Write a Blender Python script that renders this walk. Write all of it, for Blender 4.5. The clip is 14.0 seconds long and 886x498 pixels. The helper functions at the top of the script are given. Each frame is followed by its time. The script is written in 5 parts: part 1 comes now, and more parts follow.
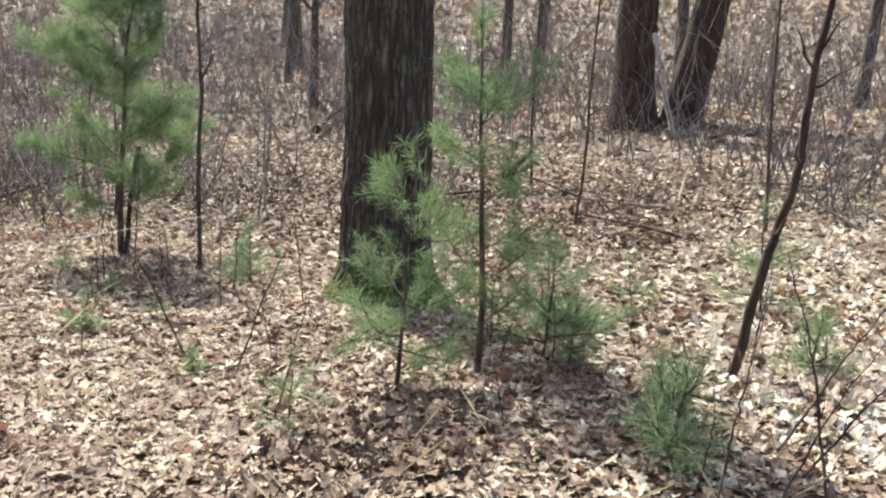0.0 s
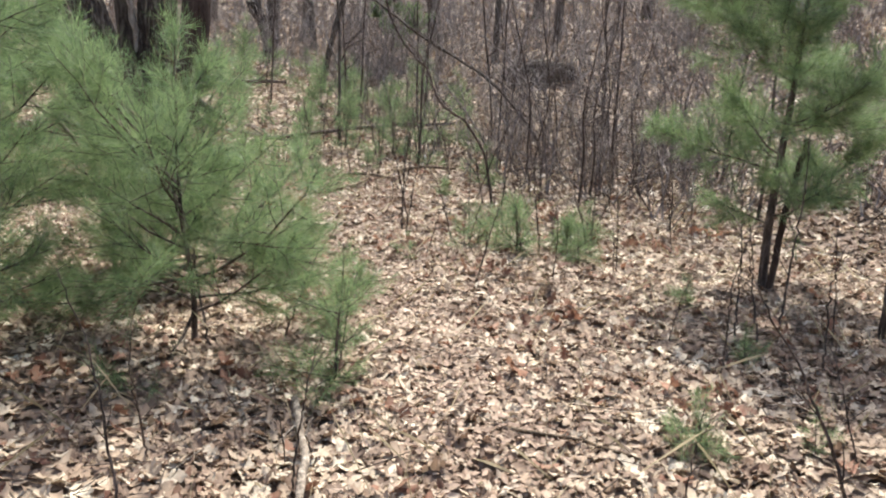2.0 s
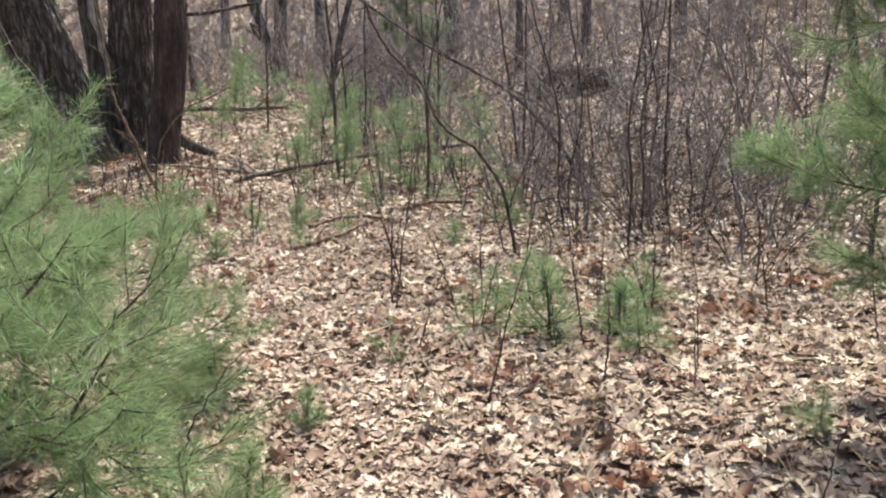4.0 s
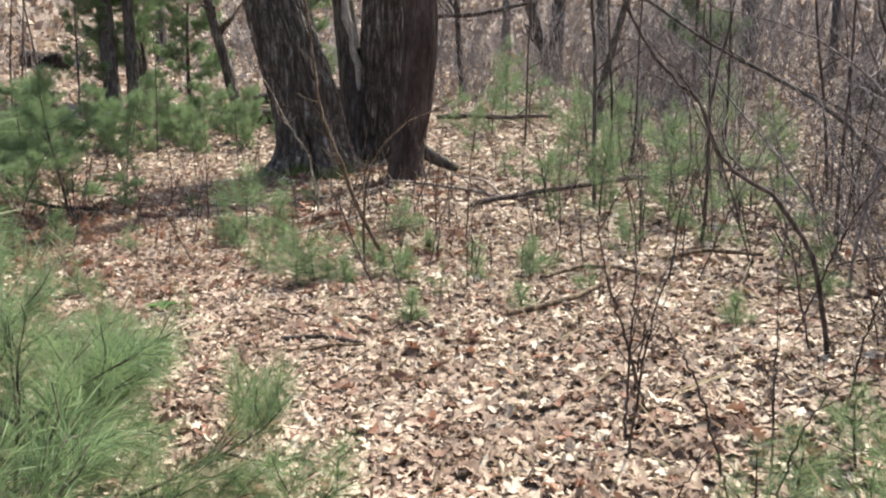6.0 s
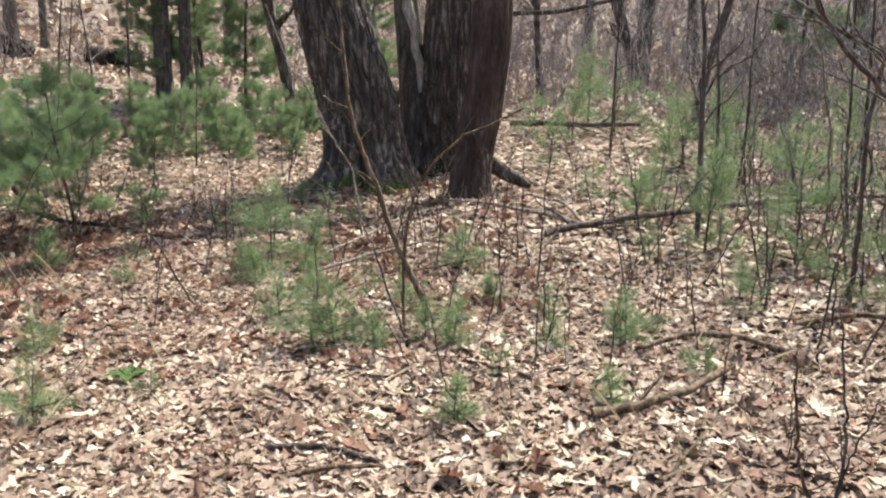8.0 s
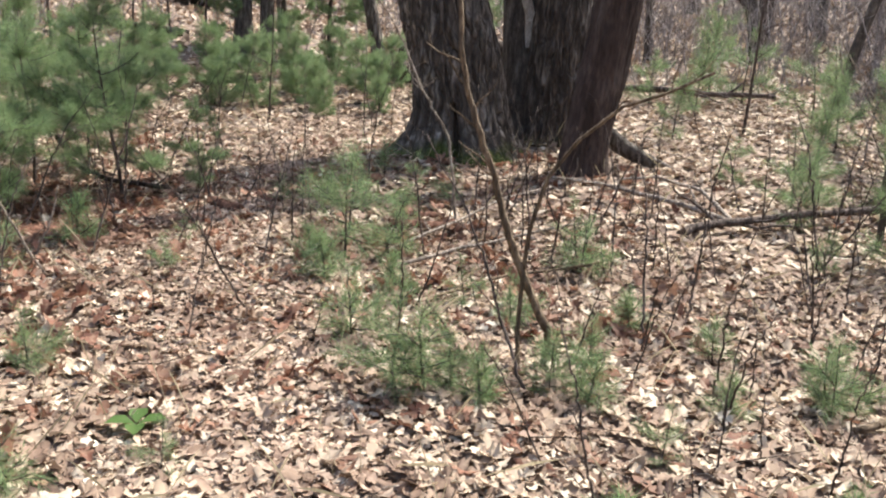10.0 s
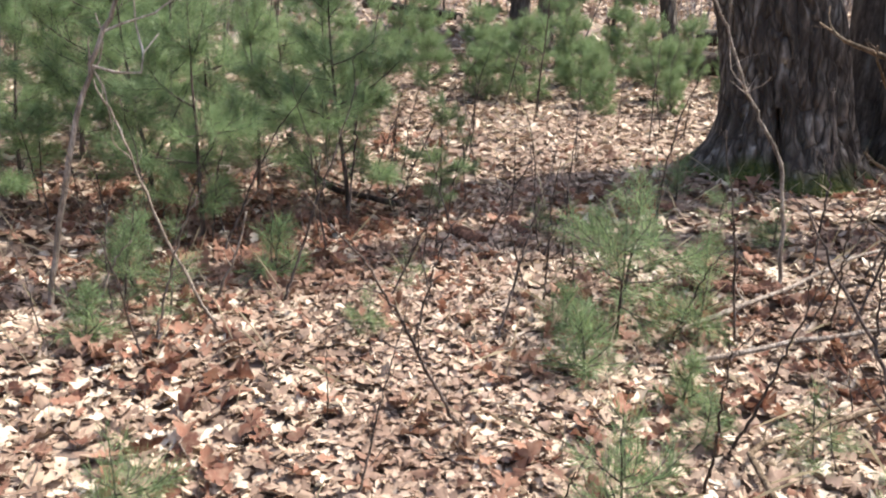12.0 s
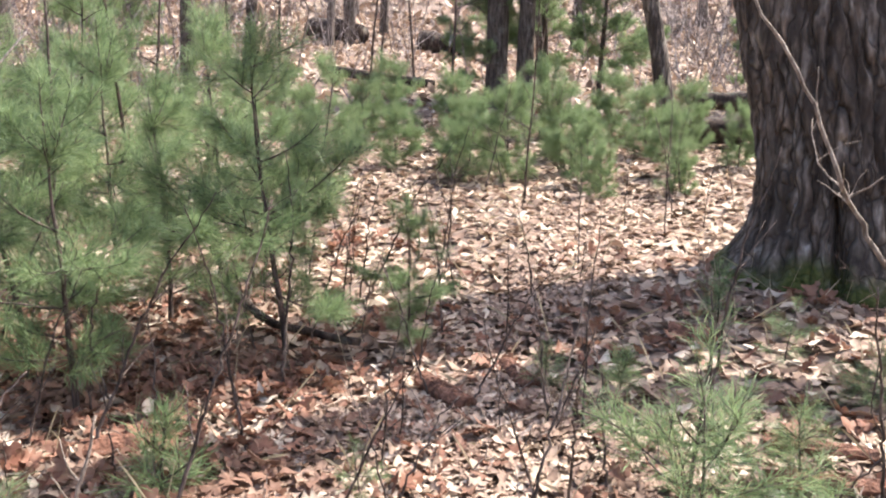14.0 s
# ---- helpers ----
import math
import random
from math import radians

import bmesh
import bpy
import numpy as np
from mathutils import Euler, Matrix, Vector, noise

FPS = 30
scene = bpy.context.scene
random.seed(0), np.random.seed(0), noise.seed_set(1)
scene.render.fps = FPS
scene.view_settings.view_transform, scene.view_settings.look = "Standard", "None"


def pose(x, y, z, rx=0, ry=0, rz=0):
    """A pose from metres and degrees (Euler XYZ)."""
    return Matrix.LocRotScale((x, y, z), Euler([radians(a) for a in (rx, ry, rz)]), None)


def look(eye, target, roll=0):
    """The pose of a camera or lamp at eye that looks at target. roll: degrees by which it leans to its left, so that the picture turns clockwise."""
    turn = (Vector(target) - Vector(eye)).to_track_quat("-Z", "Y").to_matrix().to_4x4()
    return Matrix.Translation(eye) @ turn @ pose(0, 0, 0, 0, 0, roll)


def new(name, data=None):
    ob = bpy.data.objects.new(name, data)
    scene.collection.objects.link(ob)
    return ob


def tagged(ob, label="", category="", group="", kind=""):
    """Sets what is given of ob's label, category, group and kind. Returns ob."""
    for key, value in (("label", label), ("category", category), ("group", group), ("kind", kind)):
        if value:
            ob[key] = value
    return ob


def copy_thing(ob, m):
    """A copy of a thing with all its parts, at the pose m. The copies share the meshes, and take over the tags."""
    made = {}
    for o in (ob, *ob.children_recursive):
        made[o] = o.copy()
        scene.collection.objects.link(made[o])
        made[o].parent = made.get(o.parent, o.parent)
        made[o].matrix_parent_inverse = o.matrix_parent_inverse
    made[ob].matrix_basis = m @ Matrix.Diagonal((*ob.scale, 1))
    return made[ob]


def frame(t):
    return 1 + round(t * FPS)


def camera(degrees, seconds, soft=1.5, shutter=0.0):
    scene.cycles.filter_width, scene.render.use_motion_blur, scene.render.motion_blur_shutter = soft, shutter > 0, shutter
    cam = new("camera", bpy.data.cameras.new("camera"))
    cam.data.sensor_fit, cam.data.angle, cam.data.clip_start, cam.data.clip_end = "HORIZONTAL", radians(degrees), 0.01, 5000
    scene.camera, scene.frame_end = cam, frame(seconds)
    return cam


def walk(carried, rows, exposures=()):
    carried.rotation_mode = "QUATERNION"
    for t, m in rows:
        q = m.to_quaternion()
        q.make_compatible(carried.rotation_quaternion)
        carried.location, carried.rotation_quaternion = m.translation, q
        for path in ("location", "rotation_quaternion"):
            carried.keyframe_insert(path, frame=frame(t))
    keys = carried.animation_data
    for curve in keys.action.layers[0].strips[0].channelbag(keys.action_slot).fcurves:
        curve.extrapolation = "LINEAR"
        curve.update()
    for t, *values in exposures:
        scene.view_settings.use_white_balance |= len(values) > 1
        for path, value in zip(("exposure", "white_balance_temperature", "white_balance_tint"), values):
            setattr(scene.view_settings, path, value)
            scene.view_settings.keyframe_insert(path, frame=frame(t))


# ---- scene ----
cam = camera(55, 14.0, soft=2.1)
PATH = [
    (0, (-1.767, -14.226, 1.507), (-0.066, -13.219, 1.203), 2.9),
    (0.5, (-1.137, -13.689, 1.517), (0.281, -12.329, 1.146), 2.2),
    (1, (-0.72, -13.082, 1.446), (0.401, -11.472, 1.06), 0.3),
    (1.5, (-0.439, -12.656, 1.492), (0.542, -10.965, 1.069), 0.7),
    (2, (-0.292, -12.165, 1.511), (0.323, -10.313, 1.073), 2.7),
    (2.5, (-0.165, -11.719, 1.515), (0.376, -9.841, 1.088), -1.1),
    (2.7, (-0.071, -11.56, 1.477), (0.473, -9.679, 1.065), -1.7),
    (4.8, (0.768, -9.467, 1.507), (1.241, -7.565, 1.109), 1.1),
    (5, (0.802, -9.267, 1.525), (1.176, -7.337, 1.157), 1.8),
    (5.5, (0.973, -8.898, 1.524), (1.077, -6.939, 1.133), -2.1),
    (6, (1.079, -8.514, 1.542), (0.979, -6.556, 1.146), -0.8),
    (6.5, (1.048, -8.089, 1.521), (0.937, -6.129, 1.138), -1.3),
    (7, (1.11, -7.66, 1.503), (0.901, -5.703, 1.149), -1.7),
    (7.5, (1.109, -7.27, 1.523), (0.82, -5.325, 1.157), 1.5),
    (8, (1.05, -6.886, 1.526), (0.78, -4.943, 1.136), 0.0),
    (8.5, (0.979, -6.465, 1.502), (0.621, -4.537, 1.111), 0.6),
    (8.7, (0.924, -6.347, 1.48), (0.532, -4.43, 1.064), 1.0),
    (10.8, (0.377, -4.917, 1.47), (-0.05, -3.051, 0.89), 2.4),
    (11, (0.331, -4.752, 1.476), (-0.08, -2.891, 0.866), 1.1),
    (11.5, (0.23, -4.312, 1.507), (-0.436, -2.518, 0.925), 2.3),
    (12, (-0.066, -3.926, 1.433), (-1.06, -2.279, 0.887), 2.4),
    (12.5, (-0.309, -3.591, 1.447), (-1.307, -1.939, 0.923), 0.7),
    (13, (-0.475, -3.236, 1.503), (-1.504, -1.591, 1.016), 1.8),
    (13.5, (-0.709, -2.96, 1.471), (-1.767, -1.326, 1.014), 0.7),
    (14, (-0.805, -2.636, 1.489), (-1.777, -0.937, 1.08), 1.0),
]
walk(cam, [(t, look(eye, target, roll)) for t, eye, target, roll in PATH], [(0.0, 1.3, 6350, 0), (0.5, 1.3, 6350, 0), (1.0, 1.22, 6400, 1), (1.5, 1.13, 6450, 3), (2.5, 1.2, 6500, 5), (7.0, 1.24, 6480, 5), (11.0, 1.3, 6550, 8), (12.5, 1.43, 6480, 11), (13.5, 1.68, 6480, 13), (14.0, 1.76, 6520, 14)])

# ---- world, sun, exposure ----
SUN_AZ, SUN_EL = 30.0, 52.0  # degrees: azimuth from +y towards +x, elevation
world = bpy.data.worlds.new("sky")
scene.world = world
world.use_nodes = True
wn = world.node_tree
sky = wn.nodes.new("ShaderNodeTexSky")
sky.sky_type = "NISHITA"
sky.sun_disc = False
sky.dust_density = 3.5
sky.sun_elevation, sky.sun_rotation = radians(SUN_EL), radians(SUN_AZ)
wn.links.new(sky.outputs[0], wn.nodes["Background"].inputs[0])
wn.nodes["Background"].inputs[1].default_value = 0.15
sun = new("sun", bpy.data.lights.new("sun", "SUN"))
sun.data.energy, sun.data.angle, sun.data.color = 4.1, radians(0.55), (1.0, 0.965, 0.91)
sun_way = Vector((math.sin(radians(SUN_AZ)) * math.cos(radians(SUN_EL)), math.cos(radians(SUN_AZ)) * math.cos(radians(SUN_EL)), math.sin(radians(SUN_EL))))
sun.matrix_world = look(sun_way * 40, (0, 0, 0))


# ---- materials ----
def material(name, rough=0.85, translucent=0.0):
    """A principled material with its node tree, its shader and a colour ramp to be fed."""
    m = bpy.data.materials.new(name)
    m.use_nodes = True
    nt = m.node_tree
    b = nt.nodes["Principled BSDF"]
    b.inputs["Roughness"].default_value = rough
    b.inputs["Specular IOR Level"].default_value = 0.25
    if translucent:
        t = nt.nodes.new("ShaderNodeBsdfTranslucent")
        mix = nt.nodes.new("ShaderNodeMixShader")
        mix.inputs[0].default_value = translucent
        nt.links.new(b.outputs[0], mix.inputs[1])
        nt.links.new(t.outputs[0], mix.inputs[2])
        nt.links.new(mix.outputs[0], nt.nodes["Material Output"].inputs[0])
        return m, nt, b, t
    return m, nt, b, None


def ramp(nt, stops, source):
    r = nt.nodes.new("ShaderNodeValToRGB")
    el = r.color_ramp.elements
    while len(el) < len(stops):
        el.new(0.5)
    for e, (p, c) in zip(el, stops):
        e.position, e.color = p, (*c, 1)
    nt.links.new(source, r.inputs[0])
    return r.outputs[0]


def noise_tex(nt, scale, detail=4.0, stretch=None, kind="Object"):
    c = nt.nodes.new("ShaderNodeTexCoord")
    n = nt.nodes.new("ShaderNodeTexNoise")
    n.inputs["Scale"].default_value, n.inputs["Detail"].default_value = scale, detail
    src = c.outputs[kind]
    if stretch:
        mp = nt.nodes.new("ShaderNodeMapping")
        mp.inputs["Scale"].default_value = stretch
        nt.links.new(src, mp.inputs[0])
        src = mp.outputs[0]
    nt.links.new(src, n.inputs["Vector"])
    return n.outputs["Fac"]


def mixed(nt, a, b, fac, mode="MIX"):
    m = nt.nodes.new("ShaderNodeMix")
    m.data_type, m.blend_type = "RGBA", mode
    for socket, v in ((m.inputs[0], fac), (m.inputs[6], a), (m.inputs[7], b)):
        if isinstance(v, (int, float)):
            socket.default_value = v
        elif isinstance(v, tuple):
            socket.default_value = (*v, 1)
        else:
            nt.links.new(v, socket)
    return m.outputs[2]


def bumped(nt, b, height, strength, distance):
    n = nt.nodes.new("ShaderNodeBump")
    n.inputs["Strength"].default_value, n.inputs["Distance"].default_value = strength, distance
    nt.links.new(height, n.inputs["Height"])
    nt.links.new(n.outputs[0], b.inputs["Normal"])


def island(nt):
    return nt.nodes.new("ShaderNodeNewGeometry").outputs["Random Per Island"]


def leaf_material(name, stops, translucent=0.3, rough=0.7):
    m, nt, b, t = material(name, rough, translucent)
    col = ramp(nt, stops, island(nt))
    col = mixed(nt, col, (0.30, 0.22, 0.15), ramp(nt, [(0.45, (0, 0, 0)), (0.75, (0.55, 0.55, 0.55))], noise_tex(nt, 38, 3)))
    # drifts of browner leaves among paler ones
    col = mixed(nt, col, (0.20, 0.127, 0.09), ramp(nt, [(0.47, (0, 0, 0)), (0.62, (0.62, 0.62, 0.62))], noise_tex(nt, 1.7, 5)))
    nt.links.new(col, b.inputs["Base Color"])
    nt.links.new(col, t.inputs["Color"])
    bumped(nt, b, noise_tex(nt, 90, 2), 0.3, 0.004)
    return m


LITTER = [(0.0, (0.11, 0.07, 0.051)), (0.15, (0.2, 0.131, 0.096)), (0.34, (0.275, 0.19, 0.137)), (0.55, (0.40, 0.295, 0.215)), (0.75, (0.51, 0.40, 0.295)), (0.88, (0.62, 0.51, 0.39)), (1.0, (0.73, 0.64, 0.51))]
M_LEAF = leaf_material("oak_leaf_litter", LITTER, 0.22)
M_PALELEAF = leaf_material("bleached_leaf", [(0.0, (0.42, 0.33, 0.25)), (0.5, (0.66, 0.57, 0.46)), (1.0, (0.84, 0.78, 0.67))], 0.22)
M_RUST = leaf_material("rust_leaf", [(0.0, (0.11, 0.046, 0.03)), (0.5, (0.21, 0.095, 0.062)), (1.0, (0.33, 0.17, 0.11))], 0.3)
M_CRUMB = leaf_material("trodden_leaf_bits", [(0.0, (0.21, 0.135, 0.1)), (0.5, (0.43, 0.31, 0.235)), (1.0, (0.64, 0.52, 0.405))], 0.15)
# damp leaves; the same dark colour also paints pine shade by the mossy oak
M_DARKLEAF = leaf_material("damp_and_shade_leaf", [(0.0, (0.05, 0.032, 0.026)), (0.6, (0.13, 0.08, 0.058)), (1.0, (0.24, 0.16, 0.12))], 0.1)


def needle_material(name, dark, light):
    m, nt, b, t = material(name, 0.5, 0.42)
    col = ramp(nt, [(0.0, dark), (1.0, light)], island(nt))
    col = mixed(nt, col, (0.16, 0.19, 0.065), ramp(nt, [(0.5, (0, 0, 0)), (0.8, (0.35, 0.35, 0.35))], noise_tex(nt, 3, 2)))
    nt.links.new(col, b.inputs["Base Color"])
    nt.links.new(col, t.inputs["Color"])
    return m


M_NEEDLE = needle_material("pine_needles", (0.1, 0.16, 0.073), (0.285, 0.375, 0.178))
M_GRASS = needle_material("dry_grass", (0.27, 0.22, 0.14), (0.50, 0.43, 0.30))


def bark_material(name, furrow, ridge, grey, scale=1.0, moss=0.0, lichen=0.0, plates=0.0):
    m, nt, b, _ = material(name, 0.92)
    stretch = (1, 1, 0.22)
    coarse, fine = noise_tex(nt, 16 * scale, 5, stretch), noise_tex(nt, 60 * scale, 4, (1, 1, 0.3))
    col = ramp(nt, [(0.36, furrow), (0.56, ridge), (0.72, grey)], coarse)
    col = mixed(nt, col, ramp(nt, [(0.3, (0.35, 0.35, 0.35)), (0.7, (1, 1, 1))], fine), 0.75, "MULTIPLY")
    if lichen:
        col = mixed(nt, col, (0.20, 0.21, 0.17), ramp(nt, [(0.56, (0, 0, 0)), (0.68, (lichen,) * 3)], noise_tex(nt, 5, 5)))
    mixh = mixed(nt, coarse, fine, 0.4)
    if plates:
        # long furrows between bark plates, bent by a slow noise
        c = nt.nodes.new("ShaderNodeTexCoord")
        mp = nt.nodes.new("ShaderNodeMapping")
        mp.inputs["Scale"].default_value = (1, 1, 0.13)
        wob = nt.nodes.new("ShaderNodeTexNoise")
        wob.inputs["Scale"].default_value = 7
        nt.links.new(c.outputs["Object"], wob.inputs["Vector"])
        vec = mixed(nt, c.outputs["Object"], wob.outputs["Color"], 0.08)
        nt.links.new(vec, mp.inputs[0])
        v = nt.nodes.new("ShaderNodeTexVoronoi")
        v.feature = "DISTANCE_TO_EDGE"
        v.inputs["Scale"].default_value = plates
        nt.links.new(mp.outputs[0], v.inputs["Vector"])
        crack = ramp(nt, [(0.0, (0, 0, 0)), (0.1, (0.5, 0.5, 0.5)), (0.3, (1, 1, 1))], v.outputs["Distance"])
        col = mixed(nt, furrow, col, crack)
        mixh = mixed(nt, crack, mixh, 0.35)
    if moss:
        c = nt.nodes.new("ShaderNodeTexCoord")
        sep = nt.nodes.new("ShaderNodeSeparateXYZ")
        nt.links.new(c.outputs["Object"], sep.inputs[0])
        add = nt.nodes.new("ShaderNodeMath")
        add.operation = "MULTIPLY_ADD"
        add.inputs[1].default_value = 0.6
        nt.links.new(noise_tex(nt, 4.5, 5), add.inputs[0])
        nt.links.new(sep.outputs[2], add.inputs[2])
        col = mixed(nt, col, ramp(nt, [(0.3, (0.035, 0.05, 0.012)), (0.7, (0.095, 0.1, 0.026))], noise_tex(nt, 40, 3)), ramp(nt, [(moss, (1, 1, 1)), (moss + 0.16, (0, 0, 0))], add.outputs[0]))
    nt.links.new(col, b.inputs["Base Color"])
    bumped(nt, b, mixh, 1.0, 0.03)
    return m


M_BARK_A = bark_material("mossy_oak_bark", (0.045, 0.037, 0.03), (0.125, 0.104, 0.085), (0.23, 0.20, 0.17), 1.0, 0.5, 0.35, 17)
M_BARK = bark_material("furrowed_oak_bark", (0.05, 0.039, 0.031), (0.21, 0.17, 0.138), (0.43, 0.38, 0.325), 0.9, 0.30, 0.12, 14)
M_BARK_RED = bark_material("smooth_reddish_bark", (0.045, 0.029, 0.022), (0.087, 0.058, 0.046), (0.135, 0.1, 0.083), 0.6)
M_BARK_GREY = bark_material("grey_bark", (0.06, 0.048, 0.04), (0.14, 0.115, 0.095), (0.24, 0.21, 0.18), 1.3, 0.0, 0.3)
M_TWIG = bark_material("brown_twig", (0.055, 0.04, 0.033), (0.145, 0.108, 0.09), (0.26, 0.21, 0.185), 2.0)
M_TWIG_PALE = bark_material("pale_dead_wood", (0.20, 0.155, 0.12), (0.38, 0.31, 0.25), (0.55, 0.48, 0.41), 2.0)
M_WOOD_WHITE = bark_material("bleached_dead_wood", (0.36, 0.31, 0.26), (0.58, 0.52, 0.45), (0.74, 0.69, 0.62), 2.0)
M_TWIG_TAN = bark_material("tan_sapling_bark", (0.10, 0.068, 0.042), (0.22, 0.155, 0.10), (0.34, 0.26, 0.18), 2.0)
M_BRUSH = bark_material("grey_brown_brush", (0.15, 0.125, 0.12), (0.31, 0.265, 0.25), (0.48, 0.43, 0.41), 2.0)
M_LOG = bark_material("rotting_log", (0.03, 0.022, 0.018), (0.085, 0.06, 0.046), (0.17, 0.13, 0.10), 1.4, 0.0, 0.45)
M_RED_BARK = bark_material("red_rotten_bark", (0.09, 0.045, 0.03), (0.2, 0.095, 0.06), (0.31, 0.17, 0.115), 1.6)
M_GREENLEAF = needle_material("fresh_green_leaf", (0.05, 0.10, 0.025), (0.10, 0.17, 0.04))


def ground_material():
    m, nt, b, _ = material("leaf_covered_soil", 0.95)
    c = nt.nodes.new("ShaderNodeTexCoord")
    warp = nt.nodes.new("ShaderNodeMapping")
    nt.links.new(c.outputs["Object"], warp.inputs[0])
    v = nt.nodes.new("ShaderNodeTexVoronoi")
    v.inputs["Scale"].default_value = 11
    v.inputs["Randomness"].default_value = 1.0
    nt.links.new(warp.outputs[0], v.inputs["Vector"])
    sep = nt.nodes.new("ShaderNodeSeparateColor")
    nt.links.new(v.outputs["Color"], sep.inputs[0])
    col = ramp(nt, LITTER, sep.outputs[0])
    edge = nt.nodes.new("ShaderNodeTexVoronoi")
    edge.feature = "DISTANCE_TO_EDGE"
    edge.inputs["Scale"].default_value = 11
    nt.links.new(warp.outputs[0], edge.inputs["Vector"])
    col = mixed(nt, (0.11, 0.078, 0.06), col, ramp(nt, [(0.0, (0, 0, 0)), (0.22, (1, 1, 1))], edge.outputs["Distance"]))
    col = mixed(nt, col, (0.16, 0.11, 0.08), ramp(nt, [(0.42, (0, 0, 0)), (0.62, (0.6, 0.6, 0.6))], noise_tex(nt, 0.9, 4)))
    col = mixed(nt, col, (0.12, 0.09, 0.075), ramp(nt, [(0.40, (0, 0, 0)), (0.62, (0.7, 0.7, 0.7))], noise_tex(nt, 0.22, 5)))
    nt.links.new(col, b.inputs["Base Color"])
    bumped(nt, b, sep.outputs[1], 0.8, 0.05)
    return m


M_GROUND = ground_material()


# ---- building helpers ----
def rise(x, y):
    """Height of the forest floor: level along the walk, rising to hillsides around."""
    r = np.hypot(x, y + 4)
    z = 0.085 * np.clip(y + 0.3, 0, 9) + 0.08 * np.maximum(0, r - 14) + 0.05 * np.maximum(0, -x - 4)
    z = z + 0.12 * np.clip(x - 5, 0, 12) + 0.22 * np.maximum(0, r - 34)
    return z + 0.025 * np.sin(1.9 * x + 0.7 * y) * np.cos(1.4 * y - 0.5 * x) + 0.012 * np.sin(5.1 * x + 1.0) * np.sin(4.3 * y)


def h(x, y):
    return float(rise(np.float64(x), np.float64(y)))


def mesh_from(name, verts, faces, mat, smooth=True):
    """A mesh from an (n, 3) array and an (m, 3 or 4) index array."""
    verts, faces = np.asarray(verts, np.float32), np.asarray(faces, np.int32)
    me = bpy.data.meshes.new(name)
    k = faces.shape[1]
    me.vertices.add(len(verts))
    me.vertices.foreach_set("co", verts.ravel())
    me.loops.add(faces.size)
    me.loops.foreach_set("vertex_index", faces.ravel())
    me.polygons.add(len(faces))
    me.polygons.foreach_set("loop_start", np.arange(len(faces), dtype=np.int32) * k)
    me.polygons.foreach_set("use_smooth", np.full(len(faces), smooth))
    me.update(calc_edges=True)
    me.materials.append(mat)
    return me


def part(name, me, parent, label=""):
    ob = new(name, me)
    ob.parent = parent
    return tagged(ob, label)


def thing(name, label, category, group=""):
    return tagged(new(name), label, category, group)


class Tubes:
    """Gathers tapered tubes and makes one mesh of them."""

    def __init__(self, sides=5):
        self.v, self.f, self.caps, self.n, self.sides = [], [], [], 0, sides

    def add(self, pts, r0, r1, sides=None, knots=0.0):
        s = sides or self.sides
        pts = np.asarray(pts, float)
        k = len(pts)
        t = np.gradient(pts, axis=0)
        t /= np.linalg.norm(t, axis=1)[:, None] + 1e-9
        ref = np.array([0.3, 0.9, 0.1]) if abs(t[0][1]) < 0.8 else np.array([0.9, 0.2, 0.3])
        u = np.cross(t, ref)
        u /= np.linalg.norm(u, axis=1)[:, None] + 1e-9
        w = np.cross(t, u)
        rad = np.linspace(r0, r1, k)
        if knots:
            rad = rad * (1 + knots * np.random.uniform(-1, 1, k))
        a = np.linspace(0, 2 * np.pi, s, endpoint=False)
        ring = pts[:, None] + rad[:, None, None] * (np.cos(a)[None, :, None] * u[:, None] + np.sin(a)[None, :, None] * w[:, None])
        i = np.arange(k - 1)[:, None] * s + np.arange(s)[None]
        j = np.arange(k - 1)[:, None] * s + (np.arange(s)[None] + 1) % s
        f = np.stack([i, j, j + s, i + s], -1).reshape(-1, 4)
        self.v.append(ring.reshape(-1, 3))
        self.f.append(f + self.n)
        self.n += k * s
        first = self.n - k * s
        for end, base in ((0, (k - 1) * s), (1, 0)):
            self.caps += [(first + base + q, first + base + (q + 1) % s, self.n + end) for q in range(s)]
        self.v.append(np.array([pts[-1], pts[0]]))
        self.n += 2

    def mesh(self, name, mat):
        v = np.concatenate(self.v)
        q = np.concatenate(self.f)
        tri = np.concatenate([q[:, [0, 1, 2]], q[:, [0, 2, 3]], np.array(self.caps)])
        return mesh_from(name, v, tri, mat)


def wander(start, way, length, steps, wobble, up=0.0, rng=random):
    """A crooked line of points."""
    p, d = np.array(start, float), np.array(way, float)
    d /= np.linalg.norm(d)
    pts = [p.copy()]
    for _ in range(steps):
        d = d + np.array([rng.gauss(0, wobble), rng.gauss(0, wobble), rng.gauss(0, wobble) + up])
        d /= np.linalg.norm(d)
        p = p + d * length / steps
        pts.append(p.copy())
    return np.array(pts)


